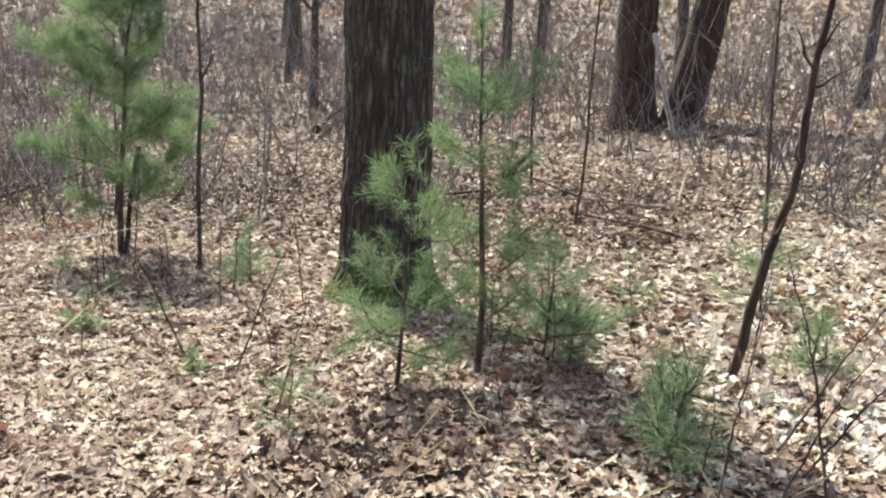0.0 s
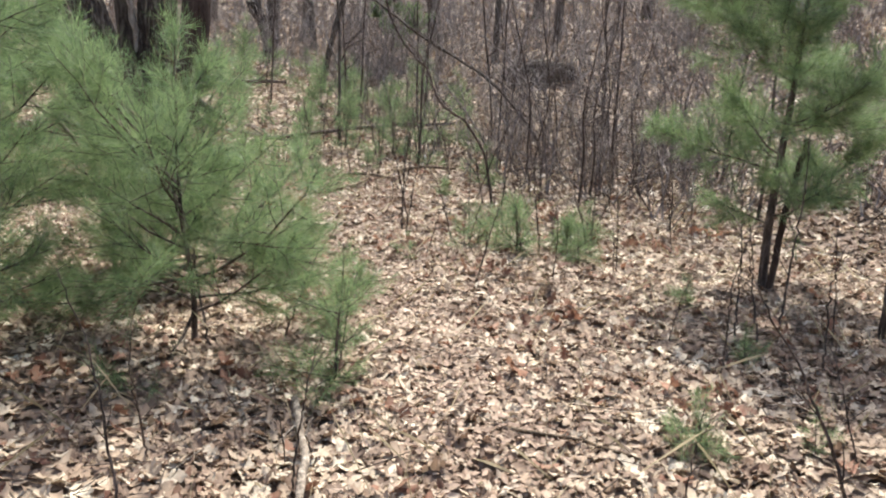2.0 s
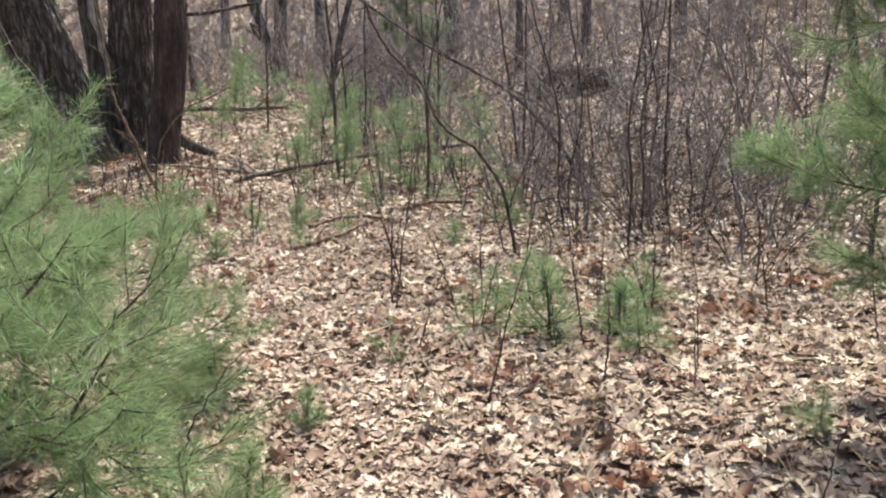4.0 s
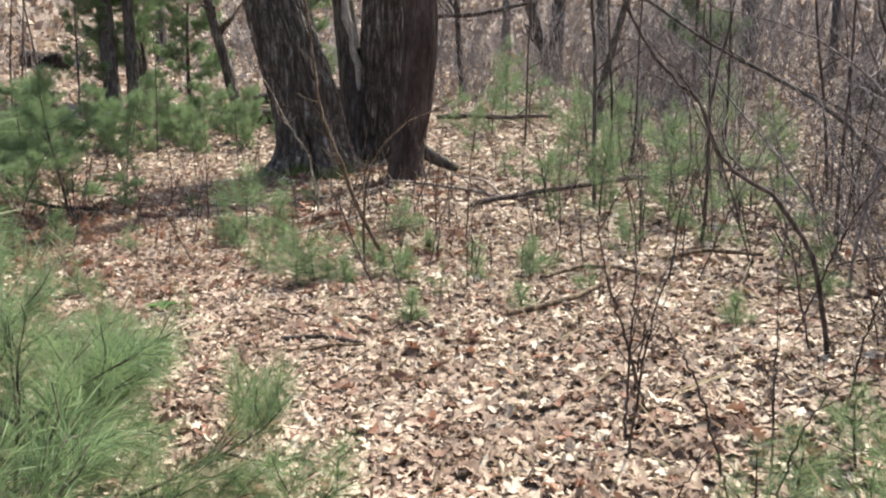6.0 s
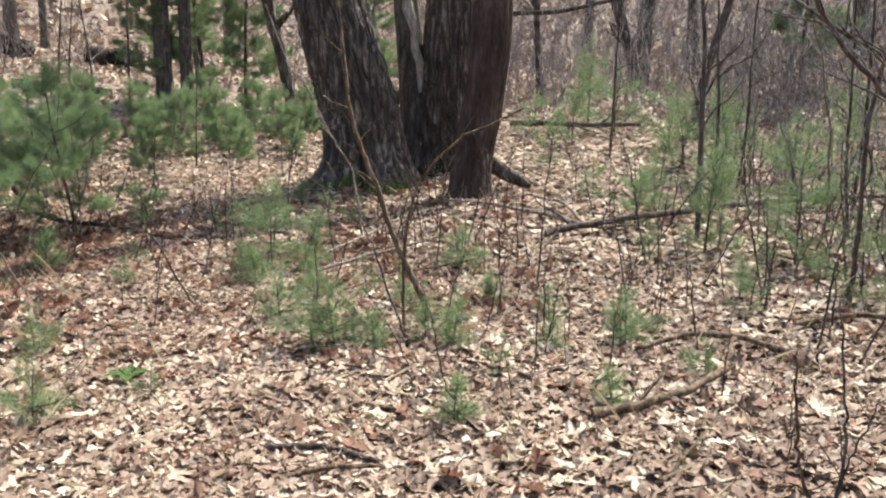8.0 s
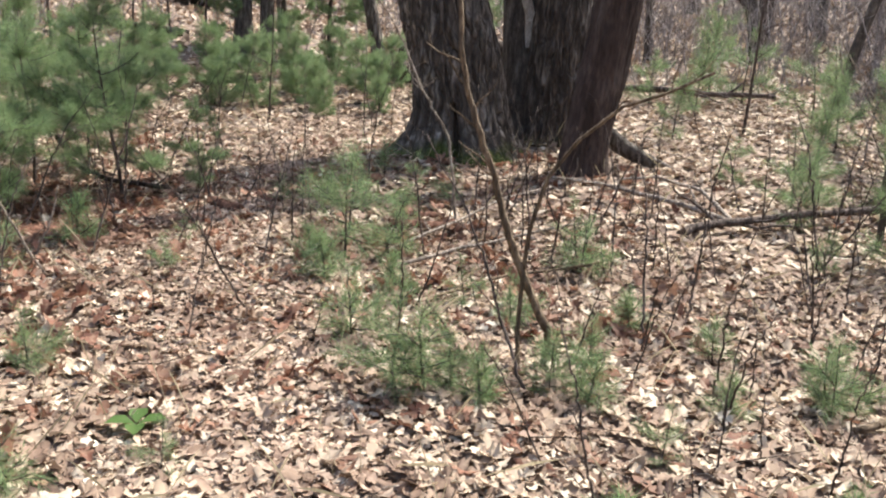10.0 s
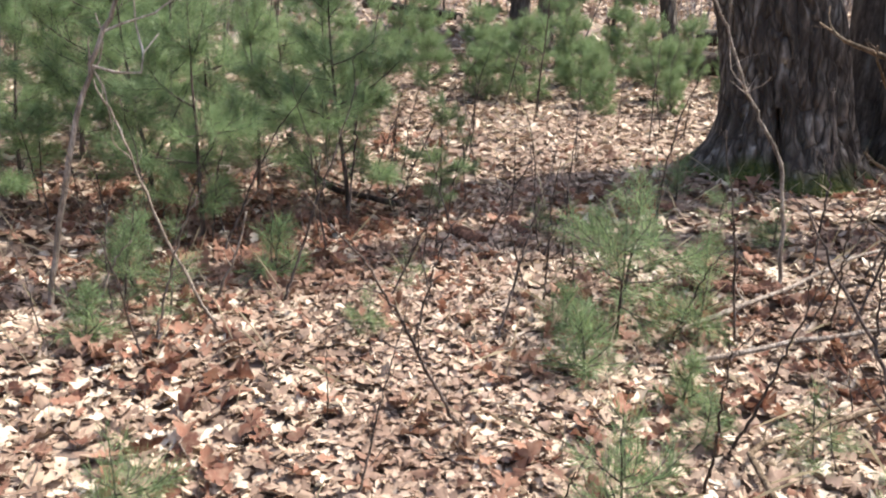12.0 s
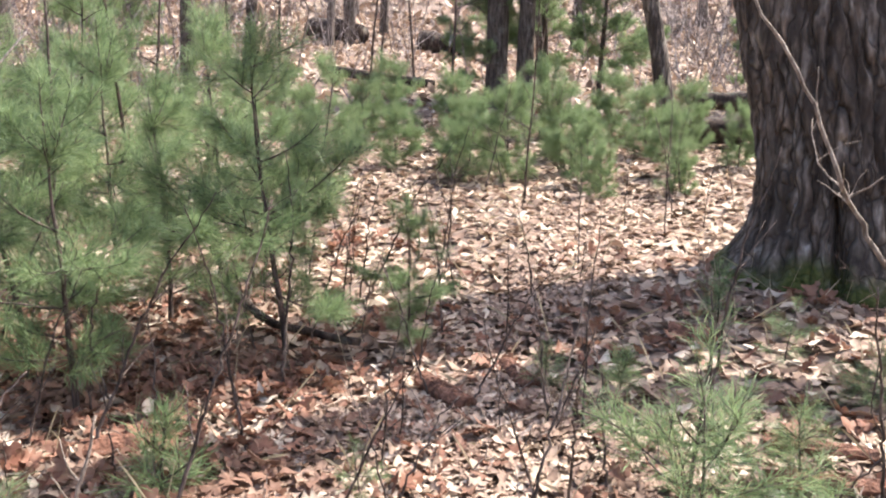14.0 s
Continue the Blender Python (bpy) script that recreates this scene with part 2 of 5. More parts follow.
def twigs(tubes, pts, r0, r1, count, length, rng, level=1, spread=0.9, first=0.25, sides=4, up=0.05):
    """Side branches along a line, with finer ones on them."""
    k = len(pts)
    for _ in range(count):
        f = rng.uniform(first, 0.98)
        i = min(int(f * (k - 1)), k - 2)
        p = pts[i] + (pts[i + 1] - pts[i]) * (f * (k - 1) - i)
        d = pts[i + 1] - pts[i]
        d /= np.linalg.norm(d) + 1e-9
        a = rng.uniform(0, 2 * math.pi)
        side = np.array([math.cos(a), math.sin(a), rng.uniform(-0.2, 0.5)])
        n = length * rng.uniform(0.4, 1.1) * (1.15 - f * 0.6)
        r = (r0 + (r1 - r0) * f) * rng.uniform(0.4, 0.65)
        line = wander(p, d * (1 - spread * 0.5) + side * spread, n, 5 if sides > 3 else 3, 0.2, up, rng)
        tubes.add(line, r, r * 0.35, sides)
        if level > 0:
            twigs(tubes, line, r, r * 0.35, max(2, count // 3), n * 0.5, rng, level - 1, spread, 0.2, 3, up)


def trunk_mesh(name, line, radii, mat, around=72, flare=0.5, roots=5, seed=1, ridge=0.03, rings=90, spread=0.28, ribs=0, hollow=None):
    """A furrowed trunk along a line of (x, y, z), with a lobed root flare; the line starts at the ground.
    ribs: braided bark ridges counted round it; hollow: (angle, half width, height, depth) of a rotted opening at the foot."""
    rng = random.Random(seed)
    line, radii = np.asarray(line, float), np.asarray(radii, float)
    s = np.linspace(0, 1, len(line))
    # rings are closer together near the foot
    q = np.linspace(0, 1, rings) ** 1.7
    c = np.stack([np.interp(q, s, line[:, a]) for a in range(3)], 1)
    for _ in range(6):
        c[1:-1] = 0.25 * c[:-2] + 0.5 * c[1:-1] + 0.25 * c[2:]
    r = np.interp(q, s, radii)
    base = line[0]
    lobes = [(rng.uniform(0, 2 * math.pi) if i == 0 else 0, rng.uniform(0.6, 1.2)) for i in range(roots)]
    turn = lobes[0][0]
    verts = []
    for i in range(rings):
        z = c[i, 2] - base[2]
        fl = math.exp(-max(z, 0) / spread)
        for j in range(around):
            a = 2 * math.pi * j / around
            ca, sa = math.cos(a), math.sin(a)
            lob = 0.0
            for k, (_, w) in enumerate(lobes):
                ak = turn + 2 * math.pi * k / roots + 0.3 * math.sin(k * 2.3)
                lob += w * max(0.0, math.cos(a - ak)) ** 6
            n1 = noise.noise(Vector((ca * 5.5 + seed, sa * 5.5, z * 1.3)))
            n2 = noise.noise(Vector((ca * 14 + seed, sa * 14, z * 2.6)))
            big = noise.noise(Vector((ca * 1.3 + 7 * seed, sa * 1.3, z * 0.8)))
            if ribs:
                # ridges that wander, meet and part, broken across here and there
                way = noise.noise(Vector((ca * 4.5 - seed, sa * 4.5, z * 2.4)))
                fine_way = noise.noise(Vector((ca * 11 + 3 * seed, sa * 11, z * 6.5)))
                rib = abs(math.sin(ribs * 0.5 * a + 2.6 * way + 1.1 * fine_way))
                step = noise.noise(Vector((ca * 9 + seed, sa * 9 - seed, z * 9.0)))
                relief = ridge * (1.15 * rib ** 0.7 - 0.75 + 0.45 * step + 0.35 * n1)
            else:
                relief = ridge * ((1 - abs(n1) * 3.2) * 0.8 + n2 * 0.6)
            rad = r[i] * (1 + 0.10 * big + fl * flare * (0.35 + 0.75 * lob)) + relief
            if hollow:
                off = (a - hollow[0] + math.pi) % (2 * math.pi) - math.pi
                wide = hollow[1] * max(0.05, 1 - max(z, 0) / hollow[2]) ** 0.5
                if z < hollow[2]:
                    rad -= hollow[3] / (1 + math.exp(min(30, (abs(off + 0.05 * n1) - wide) / 0.018)))
            verts.append((c[i, 0] + rad * ca, c[i, 1] + rad * sa, c[i, 2] - (0.15 if i == 0 else 0)))
    i = np.arange(rings - 1)[:, None] * around + np.arange(around)[None]
    j = np.arange(rings - 1)[:, None] * around + (np.arange(around)[None] + 1) % around
    f = np.stack([i, j, j + around, i + around], -1).reshape(-1, 4)
    me = mesh_from(name, verts, f, mat)
    return me


# ---- ground ----
def build_ground():
    # fine near the walk, coarse out to the far hills
    ax = np.concatenate([-np.geomspace(160, 14, 26), np.linspace(-13.5, 20, 190), np.geomspace(20.6, 160, 26)])
    ay = np.concatenate([-np.geomspace(160, 20, 22), np.linspace(-19.5, 22, 220), np.geomspace(22.6, 160, 26)])
    gx, gy = np.meshgrid(ax, ay)
    gzv = rise(gx, gy)
    nx, ny = len(ax), len(ay)
    i = (np.arange(ny - 1)[:, None] * nx + np.arange(nx - 1)[None]).ravel()
    f = np.stack([i, i + 1, i + nx + 1, i + nx], 1)
    ob = new("ground", mesh_from("ground", np.stack([gx.ravel(), gy.ravel(), gzv.ravel()], 1), f, M_GROUND))
    tagged(ob, "forest floor covered with dry fallen leaves, rising to hillsides", "ground", kind="structure")


build_ground()

WALK = np.array([(-1.8, -14.2), (-0.7, -13.1), (-0.3, -12.1), (0.0, -11.4), (0.8, -9.4), (1.05, -8.3), (1.1, -7.4), (0.98, -6.5), (0.4, -4.9), (-0.3, -3.6), (-0.8, -2.6)])


def from_walk(x, y):
    """Distance of points from the line walked."""
    d = np.full(np.shape(x), 1e9)
    for a, b in zip(WALK[:-1], WALK[1:]):
        ab = b - a
        t = np.clip(((x - a[0]) * ab[0] + (y - a[1]) * ab[1]) / (ab @ ab), 0, 1)
        d = np.minimum(d, np.hypot(x - a[0] - t * ab[0], y - a[1] - t * ab[1]))
    return d


# ---- leaf litter ----
def leaf_shape(lobed, fine=True):
    """Outline of a dry oak leaf of length 1 along x, as a fan of points from its middle rib."""
    if lobed and not fine:
        up = [(-0.5, 0.01), (-0.34, 0.12), (-0.25, 0.15), (-0.18, 0.09), (-0.02, 0.25), (0.08, 0.12), (0.22, 0.23), (0.32, 0.11), (0.5, 0.0)]
    elif lobed:
        up = [(-0.5, 0.008), (-0.38, 0.05), (-0.33, 0.13), (-0.25, 0.15), (-0.19, 0.09), (-0.11, 0.20), (-0.02, 0.25), (0.05, 0.20), (0.08, 0.12), (0.17, 0.22), (0.26, 0.22), (0.31, 0.12), (0.42, 0.10), (0.5, 0.0)]
    else:
        up = [(-0.5, 0.01), (-0.15, 0.22), (0.2, 0.2), (0.5, 0.0)]
    rim = up + [(x, -y) for x, y in up[-2:0:-1]]
    pts = np.array([(0.02, 0.0)] + rim)
    n = len(rim)
    f = np.array([(0, 1 + (k + 1) % n, 1 + k) for k in range(n)])
    return pts, f


def scatter_leaves(x, y, lobed, mat, name, label, lift=0.02, size=(0.075, 0.15), tilt=0.17, rng=None, fine=True):
    n = len(x)
    pts, f = leaf_shape(lobed, fine)
    k = len(pts)
    L = rng.uniform(*size, n)
    wide = rng.uniform(0.8, 1.3, n)
    P = np.zeros((n, k, 3))
    px, py = pts[None, :, 0] * L[:, None], pts[None, :, 1] * (L * wide)[:, None]
    jit = rng.normal(0, 0.018, (n, k)) * L[:, None]
    curl, bend, twist = rng.normal(0.3, 0.6, n), rng.normal(0.25, 0.55, n), rng.normal(0, 0.6, n)
    pz = curl[:, None] * py ** 2 / L[:, None] * 2.6 + bend[:, None] * px ** 2 / L[:, None] + twist[:, None] * px * py / L[:, None] * 1.6 + jit
    P[..., 0], P[..., 1], P[..., 2] = px + jit, py - jit, pz
    # tilt, then turn about the upright
    ta, tb, tc = rng.normal(0, tilt, n), rng.normal(0, tilt, n), rng.uniform(0, 2 * np.pi, n)
    ca, sa = np.cos(ta)[:, None], np.sin(ta)[:, None]
    Y, Z = P[..., 1] * ca - P[..., 2] * sa, P[..., 1] * sa + P[..., 2] * ca
    cb, sb = np.cos(tb)[:, None], np.sin(tb)[:, None]
    X, Z = P[..., 0] * cb + Z * sb, -P[..., 0] * sb + Z * cb
    cc, sc = np.cos(tc)[:, None], np.sin(tc)[:, None]
    X, Y = X * cc - Y * sc, X * sc + Y * cc
    low = -Z.min(axis=1) * 0.75
    V = np.stack([X + x[:, None], Y + y[:, None], Z + (rise(x, y) + low + rng.uniform(0.0, lift, n))[:, None]], -1)
    F = f[None] + (np.arange(n) * k)[:, None, None]
    ob = new(name, mesh_from(name, V.reshape(-1, 3), F.reshape(-1, 3), mat, smooth=True))
    return tagged(ob, label, "leaf litter", kind="stuff")


def litter():
    rng = np.random.default_rng(5)

    def pick(n, near, far, box):
        x, y = rng.uniform(box[0], box[1], n), rng.uniform(box[2], box[3], n)
        d = from_walk(x, y)
        keep = (d >= near) & (d < far)
        return x[keep], y[keep]

    x, y = pick(150000, 0.0, 1.3, (-5, 4, -17, 1.5))
    scatter_leaves(x, y, True, M_LEAF, "leaf_litter_near", "dry tan and cream fallen oak leaves, curled, covering the path", size=(0.06, 0.13), rng=rng)
    x, y = pick(165000, 1.3, 3.6, (-6.5, 6.5, -18, 3.2))
    scatter_leaves(x, y, True, M_LEAF, "leaf_litter_edge", "dry tan fallen oak leaves beside the path", size=(0.065, 0.135), rng=rng, fine=False)
    x, y = pick(300000, 3.6, 12, (-14, 15, -20, 11))
    scatter_leaves(x[:105000], y[:105000], False, M_LEAF, "leaf_litter_beside", "dry brown fallen leaves among the brush", size=(0.08, 0.16), rng=rng)
    x, y = pick(140000, 12, 34, (-34, 36, -24, 36))
    scatter_leaves(x[:60000], y[:60000], False, M_LEAF, "leaf_litter_far", "pale fallen leaves on the hillsides", size=(0.16, 0.30), tilt=0.4, rng=rng)
    x, y = pick(60000, 30, 66, (-60, 60, -30, 66))
    scatter_leaves(x[:30000], y[:30000], False, M_LEAF, "leaf_litter_distant", "fallen leaves on the distant slopes", size=(0.4, 0.7), tilt=0.6, rng=rng)
    # the trodden line: broken brown leaf bits and fallen needles
    trod = np.concatenate([WALK, np.array([(-1.7, -1.3), (-2.5, 0.3), (-2.75, 2.0), (-3.1, 4.5)])])
    seg = rng.integers(0, len(trod) - 1, 30000)
    way = rng.uniform(0, 1, 30000)[:, None]
    spot = trod[seg] * (1 - way) + trod[seg + 1] * way + rng.normal(0, 0.24, (30000, 2))
    scatter_leaves(spot[:, 0], spot[:, 1], False, M_CRUMB, "trodden_litter", "broken brown leaf bits trodden into the path", lift=0.035, size=(0.025, 0.07), tilt=0.2, rng=rng)
    x, y = pick(9000, 0.0, 5, (-6, 7, -17, 3.2))
    scatter_leaves(x, y, True, M_DARKLEAF, "damp_leaf_litter", "dark damp fallen leaves in the litter", rng=rng)
    # darker leaf patches: behind the mossy oak, at the bank foot, under thick brush
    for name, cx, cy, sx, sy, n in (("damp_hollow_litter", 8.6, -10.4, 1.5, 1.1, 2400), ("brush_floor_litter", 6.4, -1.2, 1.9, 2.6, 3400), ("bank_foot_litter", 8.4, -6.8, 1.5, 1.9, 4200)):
        scatter_leaves(rng.normal(cx, sx, n), rng.normal(cy, sy, n), True, M_DARKLEAF, name, "patch of dark fallen leaves lying thick on the litter", lift=0.06, size=(0.08, 0.14), tilt=0.3, rng=rng, fine=False)
    # drifts of sun-bleached leaves on the open bank
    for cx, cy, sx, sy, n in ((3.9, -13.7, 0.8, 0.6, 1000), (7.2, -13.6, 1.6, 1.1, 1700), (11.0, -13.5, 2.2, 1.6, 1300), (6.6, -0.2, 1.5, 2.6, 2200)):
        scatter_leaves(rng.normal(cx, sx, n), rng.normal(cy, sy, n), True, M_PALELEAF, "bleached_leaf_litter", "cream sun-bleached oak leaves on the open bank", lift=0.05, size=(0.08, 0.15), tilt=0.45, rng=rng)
    # dark leaves put the young pines' cast shadow into the litter's colour
    scatter_leaves(rng.normal(1.3, 0.45, 450), rng.normal(-12.1, 0.24, 450), True, M_DARKLEAF, "pine_shade_litter", "dark leaves painting the young pines' shade onto the litter", lift=0.04, size=(0.07, 0.13), tilt=0.4, rng=rng)
    n = 1900
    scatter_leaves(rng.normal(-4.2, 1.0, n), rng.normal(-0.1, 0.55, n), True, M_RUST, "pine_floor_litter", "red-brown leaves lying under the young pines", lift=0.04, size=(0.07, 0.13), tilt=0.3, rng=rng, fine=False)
    x, y = pick(6500, 0.0, 3.2, (-5.5, 5.5, -16, 3))
    scatter_leaves(x, y, True, M_RUST, "red_leaf_litter", "red-brown dry oak leaves scattered through the litter", lift=0.035, size=(0.06, 0.13), tilt=0.25, rng=rng, fine=False)
    # clumps of rust-coloured leaves
    cx, cy = [], []
    for k in range(300):
        a, b, m = rng.uniform(-5, 6), rng.uniform(-14, 3), int(rng.integers(3, 14))
        if k >= 170:
            a, b = rng.uniform(-4.5, 1.0), rng.uniform(-2.6, 3.0)
        cx.append(a + rng.normal(0, 0.12, m)), cy.append(b + rng.normal(0, 0.12, m))
    scatter_leaves(np.concatenate(cx), np.concatenate(cy), True, M_RUST, "rust_leaf_litter", "rust-red dry oak leaves in small clumps", lift=0.05, tilt=0.5, rng=rng)


litter()


# ---- great trees ----
def limbs_above(parent, foot, radius, seed, height=11.0, count=5, label=""):
    """Bare boughs over a trunk whose top is at foot."""
    rng = random.Random(seed)
    for k in range(count):
        t = Tubes(6)
        a = 2 * math.pi * k / count + rng.uniform(-0.5, 0.5)
        way = (math.cos(a) * 0.7, math.sin(a) * 0.7, 1.0)
        line = wander(foot, way, height * rng.uniform(0.55, 0.8), 9, 0.13, 0.04, rng)
        t.add(line, radius * rng.uniform(0.45, 0.6), 0.02, 7)
        twigs(t, line, radius * 0.45, 0.02, 9, 2.4, rng, 1, 0.9, 0.25, 4)
        part("bough", t.mesh("bough", M_BARK_GREY), parent, label)


def great_tree_mossy():
    x, y = 4.02, -10.27
    z = h(x, y)
    ob = thing("oak_tree", "large single oak trunk with furrowed dark bark and mossy foot", "tree")
    ob.location = (x, y, z)
    line = [(0, 0, 0), (0.0, 0.0, 0.5), (-0.02, 0.02, 1.2), (-0.05, 0.05, 2.5), (-0.05, 0.1, 5), (0.1, 0.1, 8)]
    part("trunk", trunk_mesh("trunk", line, [0.375, 0.365, 0.355, 0.34, 0.26, 0.2], M_BARK_A, 200, 0.75, 6, 3, 0.022, 240, 0.13, 30), ob, "dark furrowed trunk with moss at the foot")
    limbs_above(ob, (0.1, 0.1, 7.8), 0.3, 11, 9, 5)


def great_tree_twin():
    x, y = -0.7, 3.0
    z = h(x, y)
    ob = thing("twin_oak_tree", "old oak with two leaning trunks and a slim third stem", "tree")
    ob.location = (x, y, z)
    left = [(-0.55, 0.12, 0), (-0.58, 0.12, 0.4), (-0.67, 0.12, 1.0), (-0.88, 0.14, 1.8), (-1.22, 0.2, 3.0), (-1.5, 0.3, 5.5), (-2.0, 0.4, 8)]
    part("trunk", trunk_mesh("trunk", left, [0.50, 0.48, 0.46, 0.44, 0.38, 0.24, 0.17], M_BARK, 250, 0.55, 5, 8, 0.042, 330, 0.2, 28, (math.radians(-84), 0.085, 0.55, 0.17)), ob, "broad furrowed trunk leaning outwards")
    right = [(0.34, 0.95, 0.05), (0.33, 0.95, 0.45), (0.31, 0.95, 1.0), (0.33, 0.95, 1.8), (0.38, 0.95, 2.6), (0.33, 0.95, 3.6), (0.18, 0.9, 5.5), (0.0, 0.9, 8)]
    part("trunk", trunk_mesh("trunk", right, [0.36, 0.34, 0.33, 0.32, 0.27, 0.18, 0.12, 0.08], M_BARK, 180, 0.2, 4, 21, 0.034, 240, 0.25, 22), ob, "furrowed upright trunk")
    slim = [(0.76, -0.3, -0.02), (0.78, -0.27, 0.3), (0.86, -0.2, 0.9), (0.94, -0.16, 1.6), (0.97, -0.08, 2.4), (0.66, 0.5, 3.5), (0.36, 0.8, 5), (0.2, 0.9, 8)]
    part("trunk", trunk_mesh("trunk", slim, [0.19, 0.19, 0.215, 0.22, 0.2, 0.15, 0.1, 0.06], M_BARK_RED, 110, 0.3, 3, 5, 0.016, 170, 0.09, 13), ob, "slim reddish-brown stem pressed against the trunk")
    back = [(-0.08, 1.0, 0), (-0.1, 1.0, 0.6), (-0.16, 1.0, 1.4), (-0.26, 1.05, 2.4), (-0.4, 1.1, 4.0), (-0.6, 1.2, 7.0)]
    part("trunk", trunk_mesh("trunk", back, [0.25, 0.21, 0.17, 0.14, 0.11, 0.08], M_BARK_GREY, 48, 0.3, 4, 9, 0.012, 80), ob, "grey stem behind the two trunks")
    spur = [(0.62, -0.42, -0.02), (0.66, -0.38, 0.3), (0.72, -0.3, 0.8), (0.8, -0.2, 1.4)]
    part("trunk", trunk_mesh("trunk", spur, [0.13, 0.12, 0.11, 0.08], M_BARK_RED, 40, 0.25, 3, 6, 0.01, 50), ob, "dark narrow root spur")
    t = Tubes(8)
    t.add([(0.9, 0.0, 0.32), (1.1, -0.02, 0.19), (1.3, -0.04, 0.10), (1.42, -0.05, 0.06)], 0.10, 0.055, 8, 0.15)
    root = part("root", t.mesh("root", M_BARK_GREY), ob, "grey root running out of the foot")
    t = Tubes(7)
    t.add([(1.36, -0.06, 0.10), (1.46, -0.07, 0.075), (1.56, -0.08, 0.03), (1.62, -0.08, -0.01)], 0.035, 0.018, 7, 0.15)
    part("bare_wood", t.mesh("bare_wood", M_TWIG_PALE), root, "pale peeled root end")
    t = Tubes(7)
    t.add([(0.0, 0.86, 1.1), (-0.03, 0.84, 1.3), (-0.02, 0.82, 1.45), (-0.09, 0.8, 1.65), (-0.08, 0.79, 1.85), (-0.17, 0.78, 2.1), (-0.18, 0.76, 2.4), (-0.28, 0.74, 2.9), (-0.4, 0.72, 4.2)], 0.05, 0.06, 8, 0.3)
    part("branch", t.mesh("branch", M_WOOD_WHITE), ob, "pale peeled dead branch between the trunks")
    limbs_above(ob, (-1.95, 0.4, 7.8), 0.28, 31, 8, 4)
    limbs_above(ob, (0.0, 0.9, 7.8), 0.12, 32, 6, 4)


def great_tree_pair():
    x, y = 16.2, -8.7
    z = h(x, y) - 0.1
    ob = thing("oak_tree", "double-trunked dark tree on the bank with a pale broken branch", "tree")
    ob.location = (x, y, z)
    for line, r, s in (([(-0.2, 0.5, 0), (-0.22, 0.5, 1), (-0.3, 0.52, 3), (-0.5, 0.6, 7)], [0.47, 0.42, 0.38, 0.25], 41), ([(0.1, -0.45, 0), (0.12, -0.6, 1), (0.2, -0.95, 3), (0.3, -1.6, 7)], [0.42, 0.38, 0.35, 0.22], 42)):
        part("trunk", trunk_mesh("trunk", line, r, M_BARK_RED, 48, 0.4, 5, s, 0.02, 60), ob, "dark leaning trunk")
    t = Tubes(6)
    t.add([(-1.3, -0.75, -0.1), (-1.2, -0.5, 0.6), (-1.05, -0.28, 1.3), (-1.0, -0.1, 1.9)], 0.05, 0.04, 6, 0.2)
    part("branch", t.mesh("branch", M_WOOD_WHITE), ob, "pale broken branch leaning on the trunk")
    limbs_above(ob, (-0.5, 0.6, 6.8), 0.22, 43, 8, 4)


great_tree_mossy()
great_tree_twin()
great_tree_pair()


# ---- pines ----
def needle_tufts(places, ways, per, length, width, rng):
    """Bundles of thin needles: (n, 3) places and ways; one triangle a needle."""
    n = len(places)
    P = np.repeat(places, per, 0)
    W = np.repeat(ways, per, 0)
    m = n * per
    rand = rng.normal(0, 1, (m, 3))
    rand -= (rand * W).sum(1)[:, None] * W
    rand /= np.linalg.norm(rand, axis=1)[:, None] + 1e-9
    ang = rng.uniform(0.1, 1.25, m)
    D = W * np.cos(ang)[:, None] + rand * np.sin(ang)[:, None]
    D[:, 2] += 0.12
    L = length * rng.uniform(0.55, 1.15, m)
    start = P - W * (rng.uniform(0, 0.14, m) * length / 0.09)[:, None]
    side = np.cross(D, rng.normal(0, 1, (m, 3)))
    side /= np.linalg.norm(side, axis=1)[:, None] + 1e-9
    tip = start + D * L[:, None]
    tip[:, 2] -= 0.2 * L
    mid = start + D * (L * 0.55)[:, None]
    mid[:, 2] -= 0.11 * L
    V = np.stack([start - side * width * 0.5, mid + side * width * 0.5, tip], 1).reshape(-1, 3)
    return V, np.arange(m * 3).reshape(-1, 3)


